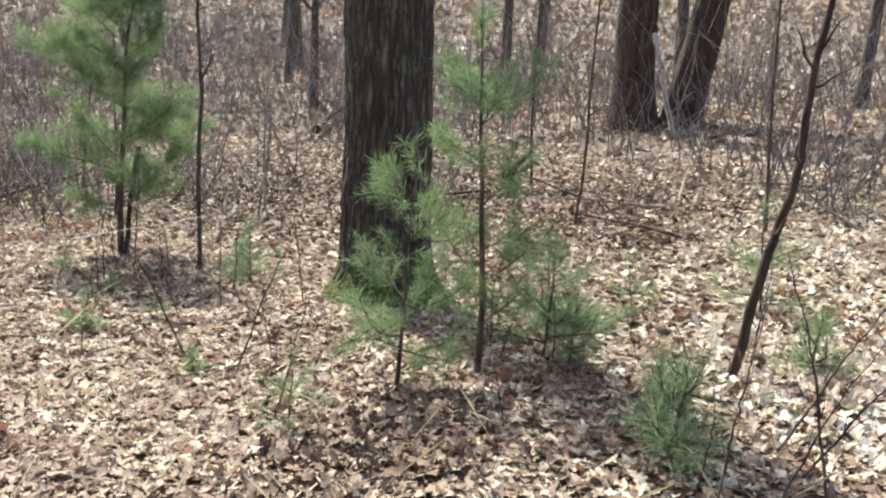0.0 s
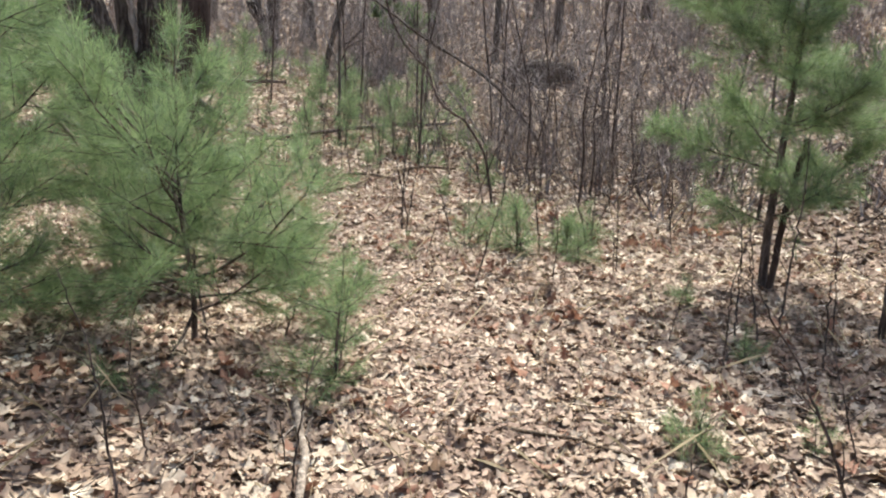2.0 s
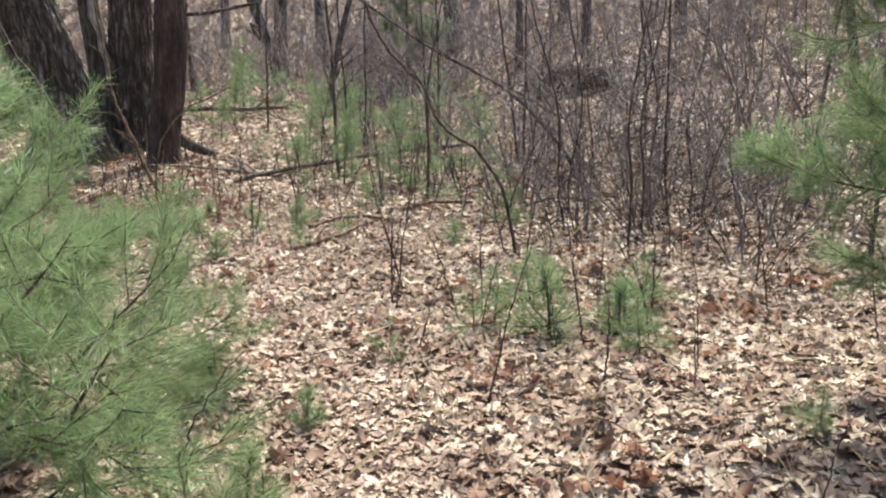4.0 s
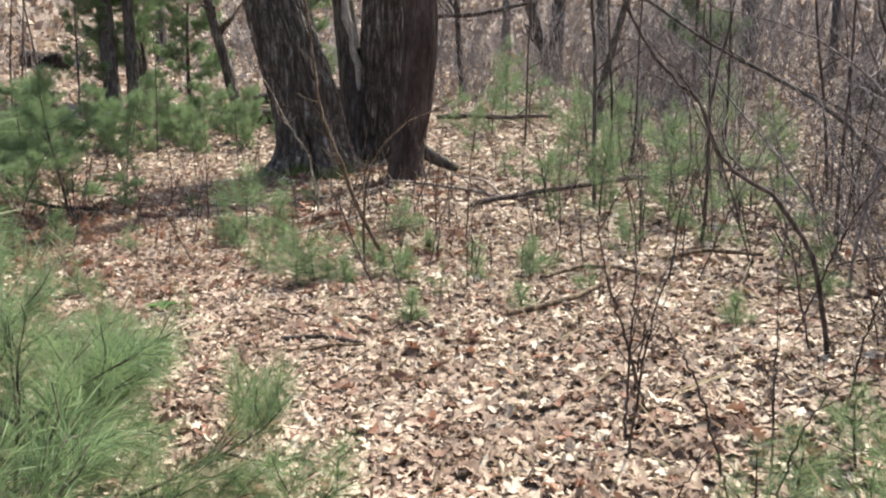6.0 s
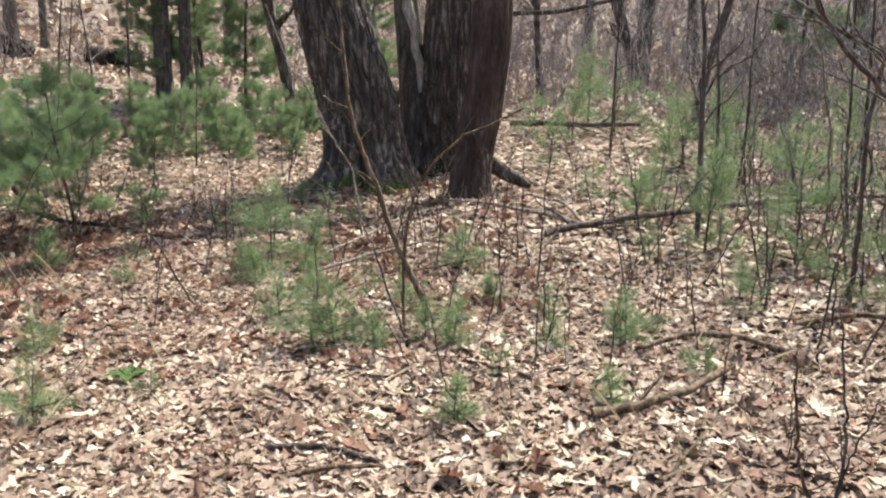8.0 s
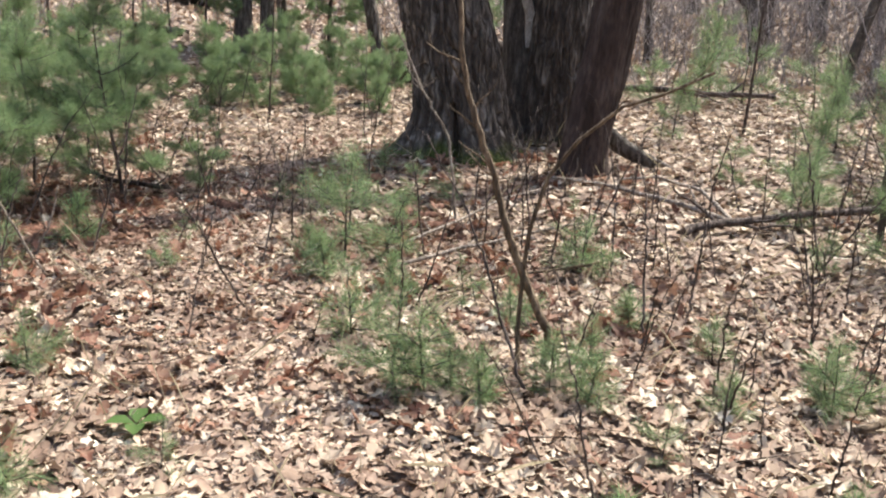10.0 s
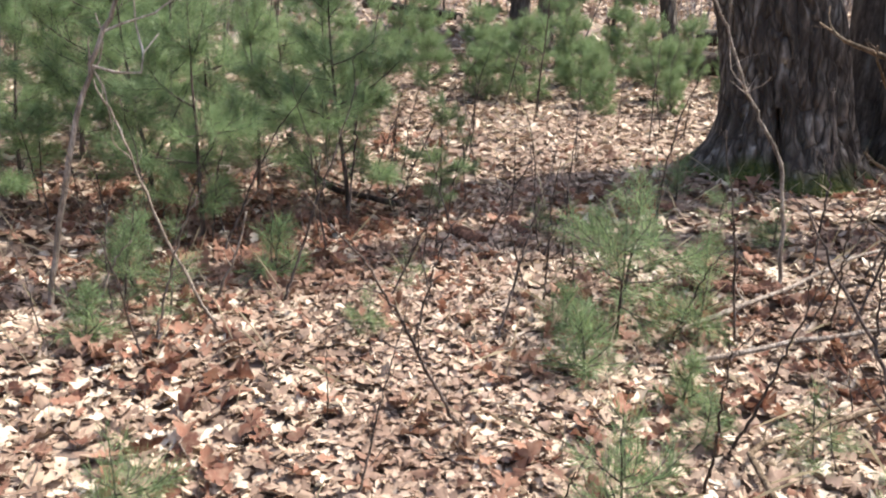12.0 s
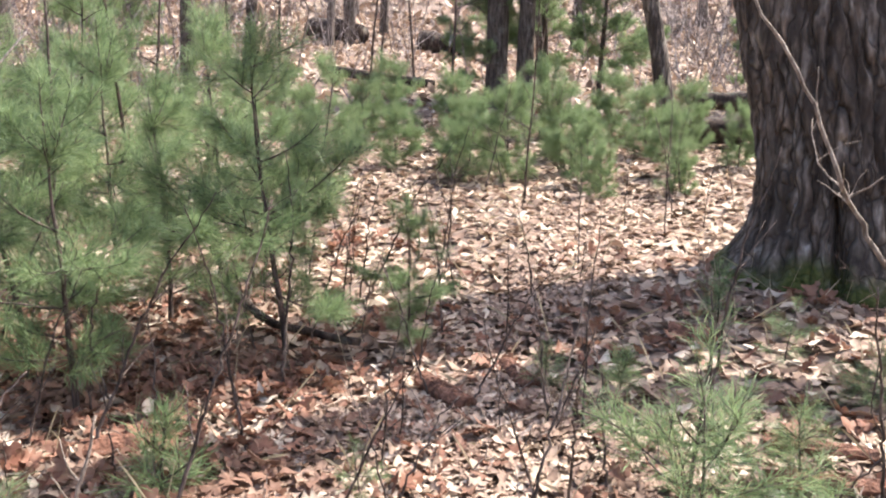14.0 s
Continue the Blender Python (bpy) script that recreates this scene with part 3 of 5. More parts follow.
def pine(seed, tall, first, reach, whorl, arms, per, name="pine_sapling", needle=0.1, width=0.0034, bare=0.0, stem=0.009, twin=0.1, label="", group=""):
    """A young white pine: a stem with loose whorls of rising arms, whose twigs carry soft tufts of long needles."""
    rng, nr = random.Random(seed), np.random.default_rng(seed)
    ob = thing(name, label or "young white pine with soft green needles", "pine tree", group)
    line = wander((0, 0, -0.03), (rng.uniform(-0.05, 0.05), rng.uniform(-0.05, 0.05), 1), tall, 14, 0.035, 0.02, rng)
    t = Tubes(6)
    t.add(line, stem * tall + 0.004, 0.003, 7)
    part("trunk", t.mesh("trunk", M_TWIG), ob)
    br, places, ways = Tubes(4), [], []

    def shoot(at, way, ln, deep):
        """A twig with tufts along it, and finer twigs to all sides."""
        end = at + way * ln
        bow = np.array([rng.gauss(0, 0.08), rng.gauss(0, 0.08), 0.05]) * ln
        mid = at + way * ln * 0.5 - bow
        br.add([at, mid, end], 0.002 + 0.004 * ln, 0.0012, 3)
        tip = end - mid
        tip /= np.linalg.norm(tip)
        places.append(end), ways.append(tip)
        if ln > 0.1:
            places.append(mid + (end - mid) * 0.35), ways.append(tip)
        if deep and ln > 0.1:
            for _ in range(1 if ln < 0.16 else 2):
                g = rng.uniform(0.3, 0.85)
                side = np.array([rng.gauss(0, 1), rng.gauss(0, 1), rng.gauss(0.25, 0.6)])
                side -= side @ way * way
                side /= np.linalg.norm(side) + 1e-9
                shoot(at + (end - at) * g - bow * (1 - abs(2 * g - 1)), (way * 0.8 + side * 0.65) / np.linalg.norm(way * 0.8 + side * 0.65), ln * rng.uniform(0.35, 0.6) * (1.2 - 0.5 * g), deep - 1)

    levels = max(2, int((tall - first) / whorl))
    for w in range(levels + 1):
        at_level = w if w in (0, levels) else w + rng.uniform(-0.25, 0.25)
        f = min(0.995, (first + (tall - first) * at_level / levels) / tall)
        n = max(2, arms + rng.choice((-2, -1, 0, 0, 1)))
        off = rng.uniform(0, 6.28)
        low = (f - first / tall) / (1.001 - first / tall)
        size = reach * (0.86 + 0.5 * low - 1.02 * low * low) * rng.uniform(0.75, 1.12)
        for k in range(n if w < levels else 1):
            g = min(0.995, max(0.02, f + (rng.gauss(0, 0.045) if w < levels else 0)))
            i = min(int(g * 14), 13)
            p = line[i] + (line[i + 1] - line[i]) * (g * 14 - i)
            a = off + 2 * math.pi * k / n + rng.uniform(-0.5, 0.5)
            ln = size * rng.uniform(0.35, 1.2)
            way = (math.cos(a), math.sin(a), 0.2 + 0.8 * low + rng.gauss(0, 0.28)) if w < levels else (0.02, 0.02, 1)
            arm = wander(p, way, ln, 6, 0.1, 0.06, rng)
            br.add(arm, 0.003 + 0.006 * ln, 0.0018, 4)
            if rng.random() < bare:
                continue
            steps = max(2, int(ln / 0.085))
            for m in range(steps + 1):
                g = 0.22 + 0.78 * m / steps
                q = min(int(g * 6), 5)
                at = arm[q] + (arm[q + 1] - arm[q]) * (g * 6 - q)
                d = arm[q + 1] - arm[q]
                d = d / np.linalg.norm(d)
                if m == steps or rng.random() < 0.25:
                    places.append(at), ways.append(d)
                for _ in range((1 + (rng.random() < twin)) if m < steps else 0):
                    side = np.array([rng.gauss(0, 1), rng.gauss(0, 1), rng.gauss(0.3, 0.55)])
                    side -= side @ d * d
                    side /= np.linalg.norm(side) + 1e-9
                    tw = d * 0.8 + side * rng.uniform(0.5, 1.0)
                    shoot(at, tw / np.linalg.norm(tw), ln * 0.48 * (1.1 - g) * rng.uniform(0.5, 1.35) + 0.05, int(rng.random() < 0.75))
    tagged(part("branchwork", br.mesh("branchwork", M_TWIG), ob), kind="stuff")
    V, F = needle_tufts(np.array(places), np.array(ways), max(8, int(per * 1.25)), needle, width, nr)
    tagged(part("crown", mesh_from("crown", V, F, M_NEEDLE, smooth=False), ob), kind="stuff")
    return ob


def stand(ob, x, y, turn=0.0, size=1.0, sink=0.0, lean=(0, 0)):
    ob.matrix_basis = pose(x, y, h(x, y) - sink, lean[0], lean[1], turn) @ Matrix.Scale(size, 4)
    return ob


def again(ob, x, y, turn=0.0, size=1.0, lean=(0, 0), label=""):
    c = copy_thing(ob, pose(x, y, h(x, y), lean[0], lean[1], turn) @ Matrix.Scale(size, 4))
    return tagged(c, label)


ob = stand(pine(51, 3.4, 0.75, 0.95, 0.24, 5, 40, "pine_tree", 0.115, 0.0036, twin=0.3, label="slender young pine with airy green crown and bare lower stem"), 3.68, -7.36)
stand(pine(52, 1.2, 0.28, 0.55, 0.2, 4, 36, label="young pine beside the mossy oak trunk"), 1.98, -11.75, 40)
stand(pine(53, 2.25, 0.45, 0.66, 0.3, 4, 34, label="thin tall pine sapling beside the mossy oak"), 2.54, -11.95, 90)
bushy = stand(pine(54, 1.5, 0.26, 1.05, 0.2, 6, 40, width=0.0026, twin=0.05, label="bushy young pine with drooping green boughs by the path"), -0.17, -7.74, 10)
again(bushy, -1.35, -6.5, 130, 1.1, label="bushy young pine behind another pine")
again(bushy, -1.75, -7.9, 240, 1.1, label="bushy young pine standing back from the path")
near = stand(pine(55, 0.74, 0.14, 1.1, 0.12, 6, 66, width=0.0019, twin=0.35, label="low spreading pine with bright needles beside the path"), -0.28, -6.4, 200)
again(near, -2.3, -4.6, 80, 0.8, label="low spreading pine back from the path")

clump = stand(pine(56, 1.55, 0.3, 0.6, 0.24, 5, 50, label="dense young pine on brown leaves", group="young pines near the oak"), -3.48, 0.48, 20)
clump2 = stand(pine(57, 1.35, 0.25, 0.6, 0.24, 5, 50, label="dense young pine on brown leaves", group="young pines near the oak"), -3.88, -0.42, 80)
for k, (x, y, s) in enumerate(((-4.3, 0.5, 0.95), (-4.7, -0.1, 1.0), (-5.2, 0.9, 1.1), (-4.5, 1.5, 0.85), (-5.4, -0.6, 1.0), (-6.0, 0.3, 1.2), (-3.0, 0.85, 0.55), (-6.4, 1.6, 1.2), (-5.8, 2.4, 1.1), (-4.9, -1.3, 0.9), (-6.9, -0.4, 1.2), (-7.4, 1.0, 1.3), (-6.7, 3.2, 1.1), (-5.2, 2.9, 0.8), (-7.8, 2.6, 1.3))):
    again(clump if k % 2 else clump2, x, y, 47 * k, s)
row = stand(pine(58, 1.1, 0.12, 0.75, 0.2, 6, 50, name="pine_shrub", label="low bushy pine behind the oak", group="low pines on the slope"), -4.4, 4.9, 20, 0.78)
for k, (x, y, s) in enumerate(((-3.6, 5.0, 0.75), (-3.0, 5.6, 0.8), (-5.0, 5.2, 0.95), (-5.6, 5.9, 1.1), (-4.3, 6.0, 1.1), (-3.5, 6.5, 1.0), (-6.3, 5.2, 1.0), (-5.0, 7.0, 1.2), (-4.2, 7.3, 1.1), (-6.8, 6.4, 1.2), (-7.6, 5.4, 1.1), (-2.7, 4.9, 0.6), (-3.3, 4.5, 0.6), (-4.0, 5.5, 0.8), (-4.8, 4.5, 0.7), (-2.5, 6.3, 0.8), (-5.5, 4.6, 0.8), (-3.2, 7.2, 1.0))):
    again(row, x, y, 61 * k, 0.84 * s)
# thin low pines right of and behind the twin oak
airy = stand(pine(66, 1.0, 0.12, 0.5, 0.2, 4, 20, width=0.0036, twin=0.05, label="thin low pine with sparse needles among bare saplings", group="thin pines in the saplings"), 2.3, 0.55)
airy2 = stand(pine(67, 0.75, 0.1, 0.55, 0.2, 4, 18, width=0.0036, twin=0.05, label="thin low pine with sparse needles among bare saplings", group="thin pines in the saplings"), 2.95, 0.2, 70)
for k, (x, y, s) in enumerate(((1.9, 7.5, 1.3), (1.2, 6.2, 1.0), (2.6, 6.0, 1.2), (3.0, 3.6, 1.1), (3.3, 1.6, 1.1), (0.9, 4.6, 0.8), (4.0, 3.0, 1.2), (2.6, 4.4, 1.0), (3.9, 0.6, 1.0), (1.75, 1.2, 0.6), (3.1, -0.9, 0.8), (2.7, 2.3, 0.8), (3.6, -1.7, 0.7), (2.2, 3.2, 0.8), (1.4, 2.6, 0.5), (4.5, 1.6, 1.1), (3.4, 5.2, 1.2), (1.5, 8.6, 1.4), (0.6, 7.0, 0.9), (4.6, 4.4, 1.2), (2.0, 1.9, 0.7), (3.5, 2.6, 0.9))):
    again(airy if k % 2 else airy2, x, y, 83 * k, s)
again(airy2, 3.75, -11.87, 160, 0.95, label="thin sparse pine sapling beside the mossy oak")
again(airy2, 0.42, -8.55, 40, 0.8, label="thin sparse pine sapling beside the path")
again(airy, -3.3, -1.45, 110, 0.55, label="thin sparse pine sapling by the young pines")
# taller pine with hanging boughs behind the oak
tall_pine = stand(pine(59, 5.0, 0.8, 1.5, 0.4, 6, 42, "pine_tree", 0.11, 0.007, stem=0.011, label="taller pine with hanging boughs on the slope"), -6.4, 10.4)
again(tall_pine, -5.3, 9.9, 150, 0.8)
again(tall_pine, -6.9, 9.3, 290, 0.7)
again(tall_pine, 6.2, 13.0, 100, 1.0)
again(tall_pine, -3.2, 11.5, 200, 0.8)
again(tall_pine, -12.6, 7.4, 70, 0.9)

# seedlings
small = stand(pine(61, 0.36, 0.1, 0.3, 0.13, 4, 24, "pine_seedling", 0.085, 0.0028, stem=0.008, label="knee-high pine seedling in dry leaves", group="pine seedlings"), -0.35, -2.33, 0)
wide = stand(pine(62, 0.5, 0.12, 0.38, 0.15, 4, 22, "pine_seedling", 0.085, 0.0028, stem=0.008, label="pine seedling with flat whorled boughs", group="pine seedlings"), -1.39, 0.02, 30, 1.25)
tiny = stand(pine(63, 0.22, 0.08, 0.12, 0.1, 3, 44, "pine_seedling", 0.075, 0.0025, stem=0.01, label="tiny pine seedling in dry leaves", group="pine seedlings"), 0.6, -3.31, 60)
flat = stand(pine(64, 0.34, 0.12, 0.3, 0.2, 4, 24, "pine_seedling", 0.09, 0.0028, stem=0.012, label="low spreading pine seedling in dry leaves", group="pine seedlings"), -0.2, -2.36, 60)
for k, (x, y, s) in enumerate(((0.31, -2.14, 0.7), (1.44, -1.85, 0.8), (0.43, -1.75, 0.6), (2.14, -5.73, 0.9), (2.88, -5.95, 0.9), (-2.19, 0.74, 0.6), (-1.08, 0.44, 0.8), (-3.5, -1.25, 1.0), (-0.65, -1.18, 0.6), (2.31, -0.88, 0.8), (2.53, -5.33, 0.9), (4.24, -8.43, 0.8), (2.41, 0.57, 1.0), (3.1, -12.3, 1.3), (3.4, -11.6, 1.2), (1.0, -1.5, 0.6), (1.8, 0.2, 0.8), (-1.7, 1.9, 0.8))):
    again(flat, x, y, 71 * k, s)
sprig = stand(pine(65, 0.8, 0.22, 0.52, 0.17, 4, 20, label="thin pine sapling with flat whorled boughs"), -1.26, -0.38, 15, 0.82)
SEEDLINGS = ((-1.32, -3.5, 0.8), (-0.9, -3.2, 0.4), (-3.0, -0.75, 0.9), (3.67, -9.05, 1.0), (1.24, -11.64, 0.75), (1.9, -13.28, 1.3), (3.13, -12.11, 1.7), (5.4, -13.0, 1.8), (0.61, -7.59, 0.7), (2.69, -6.48, 0.8), (3.59, -9.16, 1.1), (2.36, -6.06, 1.2), (1.69, -9.51, 0.7), (0.46, -8.42, 0.8), (1.01, -2.12, 0.5), (1.45, -1.93, 0.8), (0.21, 0.05, 0.8), (1.32, -2.99, 0.5), (1.84, -2.42, 0.5), (2.31, -1.22, 0.7), (0.46, -2.24, 0.6), (0.27, -0.27, 0.9), (1.81, 1.86, 1.3), (0.04, -2.4, 0.6), (-0.1, -2.3, 0.55), (0.3, -2.2, 0.5), (-1.46, -0.51, 0.65), (-2.17, -1.06, 0.5), (-3.07, -1.39, 0.9), (-3.03, -1.87, 0.7), (-0.7, -1.85, 0.9), (1.95, -5.96, 0.75), (2.82, -5.99, 0.8), (3.2, -5.6, 0.9), (1.4, -6.2, 0.45), (-0.8, -0.9, 0.6), (0.0, -1.4, 0.7), (-0.3, -1.1, 0.6), (0.6, -1.2, 0.6), (-0.9, 1.2, 0.7), (-1.3, 1.5, 0.6), (-1.9, 0.9, 0.5), (2.6, -8.6, 0.5), (2.2, -9.6, 0.4), (1.6, -10.6, 0.4), (2.9, -7.6, 0.5), (3.3, -10.9, 0.6), (3.9, -13.6, 1.1), (2.7, -13.0, 0.8), (4.6, -12.2, 1.0), (4.4, -11.4, 0.6), (-1.5, -5.6, 0.9), (-2.2, -4.2, 0.8), (2.6, -3.4, 0.6), (3.4, -2.6, 0.8), (-0.6, -10.4, 0.5), (0.9, -6.9, 0.5), (-1.9, -2.6, 0.7), (-2.4, -0.4, 0.45), (-1.2, -0.9, 0.8), (-0.95, -0.15, 0.9), (0.75, -2.6, 0.45))
for k, (x, y, s) in enumerate(SEEDLINGS):
    again((small, wide, tiny)[k % 3], x, y, 53 * k, s * (1.0, 0.75, 1.7)[k % 3])


# ---- bare saplings and brush ----
def sapling(seed, line, r0, r1, mat, count, length, label, group="", level=1, name="sapling", sides=7, first=0.3, spread=0.8):
    rng = random.Random(seed)
    ob = thing(name, label, "sapling", group)
    line = np.asarray(line, float)
    if len(line) > 3:
        q = np.linspace(0, len(line) - 1, 4 * len(line))
        line = np.stack([np.interp(q, np.arange(len(line)), line[:, a]) for a in range(3)], 1)
        for _ in range(3):
            line[1:-1] = 0.25 * line[:-2] + 0.5 * line[1:-1] + 0.25 * line[2:]
        line[1:-1] += np.array([[rng.gauss(0, 0.004) for _ in range(3)] for _ in range(len(line) - 2)])
    t = Tubes(sides)
    t.add(line, r0, r1, sides, 0.06)
    part("stem", t.mesh("stem", mat), ob)
    if count:
        t = Tubes(4)
        twigs(t, line, r0, r1, count, length, rng, level, spread, first)
        tagged(part("twig_growth", t.mesh("twig_growth", mat), ob), kind="stuff")
    return ob


# crooked sapling by the path, forked near its foot
b = stand(sapling(71, [(0, 0, -0.04), (0.01, 0, 0.06), (0.015, 0.0, 0.17), (-0.07, 0, 0.32), (-0.16, -0.01, 0.52), (-0.23, -0.02, 0.73), (-0.30, -0.03, 0.96), (-0.37, -0.04, 1.13), (-0.42, -0.05, 1.3), (-0.46, -0.05, 1.6), (-0.52, 0.0, 2.3)], 0.024, 0.009, M_TWIG_TAN, 7, 0.5, "crooked tan sapling with a forked foot beside the path", first=0.45), 0.23, -1.86)
t = Tubes(6)
t.add([(-0.10, -0.1, -0.03), (-0.12, -0.05, 0.18), (-0.12, -0.01, 0.44), (-0.10, -0.01, 0.65), (-0.04, 0, 0.88), (0.08, 0, 1.05), (0.25, 0, 1.2), (0.41, 0, 1.26), (0.60, -0.04, 1.36)], 0.013, 0.006, 6)
twigs(t, np.array([(0.08, 0, 1.05), (0.25, 0, 1.2), (0.41, 0, 1.26), (0.60, -0.04, 1.36)]), 0.008, 0.004, 5, 0.4, random.Random(6), 0)
part("side_stem", t.mesh("side_stem", M_TWIG_TAN), b, "thin forked side stem")

# thin curved trunk at the start
stand(sapling(72, [(0, 0, -0.04), (0.05, -0.06, 0.4), (0.1, -0.12, 0.8), (0.14, -0.22, 1.15), (0.18, -0.24, 1.5), (0.12, -0.26, 1.9), (0.16, -0.34, 2.4), (0.3, -0.4, 3.2)], 0.034, 0.016, M_BARK_RED, 6, 0.5, "curved reddish-brown sapling with bare twigs"), 3.5, -13.2)
stand(sapling(73, [(0, 0, -0.04), (0.01, 0.02, 0.5), (-0.02, 0.02, 1.0), (0.02, 0.0, 1.6), (-0.03, 0.03, 2.3), (0.0, 0, 3.2)], 0.024, 0.012, M_TWIG, 6, 0.5, "slender dark sapling standing straight"), 3.62, -8.5)
stand(sapling(74, [(0, 0, -0.03), (0.02, -0.03, 0.4), (0.05, -0.06, 0.8), (0.08, -0.1, 1.08)], 0.026, 0.02, M_BARK_RED, 0, 0, "broken dead stem beside a young pine", name="dead_sapling"), 3.68, -7.42)
# arching sapling over the brush
stand(sapling(75, [(0, 0, -0.04), (-0.07, 0.03, 0.42), (-0.14, 0.06, 0.64), (-0.32, 0.13, 0.91), (-0.49, 0.19, 0.98), (-0.62, 0.24, 1.15), (-0.68, 0.25, 1.40), (-0.84, 0.29, 1.51), (-1.01, 0.33, 1.74), (-1.09, 0.35, 1.90), (-1.2, 0.35, 2.4)], 0.015, 0.007, M_TWIG, 11, 0.7, "crooked arching sapling at the edge of the brush", first=0.3), 2.94, -4.02)
# long grey stem leaning out of the brush, and a bleached broken one behind it
stand(sapling(108, [(0.02, -0.01, -0.05), (-0.05, 0.02, 0.23), (-0.34, 0.16, 0.68), (-0.78, 0.38, 1.16), (-1.4, 0.68, 1.53), (-1.78, 0.86, 1.75), (-2.53, 1.22, 2.34), (-3.09, 1.49, 2.73)], 0.032, 0.014, M_BARK_GREY, 10, 0.7, "long grey stem leaning out of the brush", first=0.2), 5.28, 0.0)
stand(sapling(109, [(0.02, -0.02, -0.03), (-0.03, 0.02, 0.35), (-0.23, 0.13, 0.63), (-0.44, 0.25, 0.81)], 0.02, 0.012, M_WOOD_WHITE, 2, 0.25, "short bleached broken stem in the brush", name="dead_sapling"), 5.83, -0.44)
stand(sapling(76, [(0, 0, -0.03), (0.02, 0, 0.6), (0.0, 0, 1.25), (0.1, 0.02, 1.7), (0.25, 0.03, 2.4)], 0.02, 0.008, M_TWIG, 7, 0.6, "forked dark sapling among brush"), 3.0, -1.0)
stand(sapling(77, [(0, 0, -0.03), (-0.03, 0, 0.8), (-0.02, 0.02, 1.6), (-0.1, 0, 2.4), (-0.1, 0, 4.0)], 0.027, 0.014, M_BARK_GREY, 9, 0.8, "straight grey sapling behind the fallen branch"), 2.3, 1.0)
thin = stand(sapling(78, [(0, 0, -0.03), (0.03, 0, 0.8), (-0.03, 0.02, 1.6), (-0.08, 0, 2.6), (-0.05, 0, 4.2)], 0.02, 0.009, M_TWIG, 8, 0.6, "thin bare grey-brown sapling among leaves", "thin bare saplings"), 2.7, 2.7)
for k, (x, y, s) in enumerate(((3.05, 3.2, 0.9), (1.7, 5.0, 0.9), (3.6, 1.0, 0.8), (4.4, -0.4, 0.9), (4.0, 2.2, 1.0), (5.0, 1.4, 1.1), (-7.0, 8.3, 1.1), (-7.7, 7.5, 1.0), (-9.2, 7.2, 1.1), (-8.4, 9.6, 1.2), (-9.0, 5.8, 1.0), (-6.2, 1.9, 0.8), (-4.9, 0.3, 0.6), (-7.2, 3.0, 0.8), (5.3, -5.2, 0.9), (6.0, -3.6, 1.0), (4.9, -3.0, 0.8), (6.6, -8.6, 1.0), (7.5, -10.5, 1.0), (8.2, -12.5, 1.1), (9.5, -9.0, 1.1), (-8.2, 8.0, 1.0), (-3.8, 4.0, 0.5), (7.4, 2.0, 1.2))):
    again(thin, x, y, 77 * k, s, (4 * math.sin(k * 2.2), 4 * math.cos(k * 3.1)))
whip = stand(sapling(79, wander((0, 0, -0.03), (0.05, 0.02, 1), 0.75, 8, 0.08, 0, random.Random(4)), 0.006, 0.002, M_TWIG, 5, 0.25, "thin reddish-brown shoot with few twigs", "bare shoots", 0, "shoot", 5), 1.8, -4.55)
whip2 = stand(sapling(80, wander((0, 0, -0.03), (-0.08, 0.02, 1), 1.1, 8, 0.09, 0, random.Random(8)), 0.008, 0.002, M_TWIG, 7, 0.3, "thin dark bare shoot with side twigs", "bare shoots", 1, "shoot", 5), 1.68, -5.1)
rng = random.Random(17)
SHOOT_AREAS = (((1.4, 4.2), (-7.0, -3.2), 38), ((0.8, 3.2), (-3.0, 0.2), 28), ((-0.6, 0.8), (-1.6, 1.6), 26), ((1.2, 4.5), (-14.0, -8.0), 34), ((-3.8, -1.8), (-2.0, 0.6), 22), ((-2.2, -0.4), (-2.2, 1.2), 16), ((0.2, 1.2), (-3.6, -1.2), 10), ((-5.0, -2.0), (0.6, 5.0), 30), ((-0.6, 0.6), (-9.5, -7.2), 8), ((1.2, 4.2), (0.2, 4.5), 46), ((2.4, 5.0), (-2.5, 0.5), 24), ((-6.5, -3.0), (-1.0, 2.4), 44))
for (x0, x1), (y0, y1), n in SHOOT_AREAS:
    for _ in range(n):
        x, y = rng.uniform(x0, x1), rng.uniform(y0, y1)
        if float(from_walk(np.float64(x), np.float64(y))) < 0.55:
            continue
        again(rng.choice((whip, whip2)), x, y, rng.uniform(0, 360), rng.uniform(0.5, 1.15), (rng.uniform(-14, 14), rng.uniform(-14, 14)))


bold = stand(sapling(107, [(0, 0, -0.03), (0.04, 0.02, 0.5), (-0.05, 0.0, 1.0), (0.08, 0.03, 1.5), (0.22, 0.05, 2.0), (0.2, 0.05, 2.8)], 0.012, 0.005, M_TWIG, 13, 0.8, "crooked dark sapling with tangled bare twigs", "crooked dark saplings", 1, first=0.3, spread=1.0), 4.3, -3.55)
bow = stand(sapling(108, [(0, 0, -0.03), (0.05, 0.02, 0.5), (0.2, 0.05, 1.0), (0.5, 0.1, 1.45), (0.95, 0.12, 1.75), (1.5, 0.15, 1.9)], 0.014, 0.005, M_BRUSH, 10, 0.7, "bowed grey sapling arching over the brush", "bowed grey saplings", 1, first=0.3, spread=1.0), 3.7, -2.4)
rng = random.Random(29)
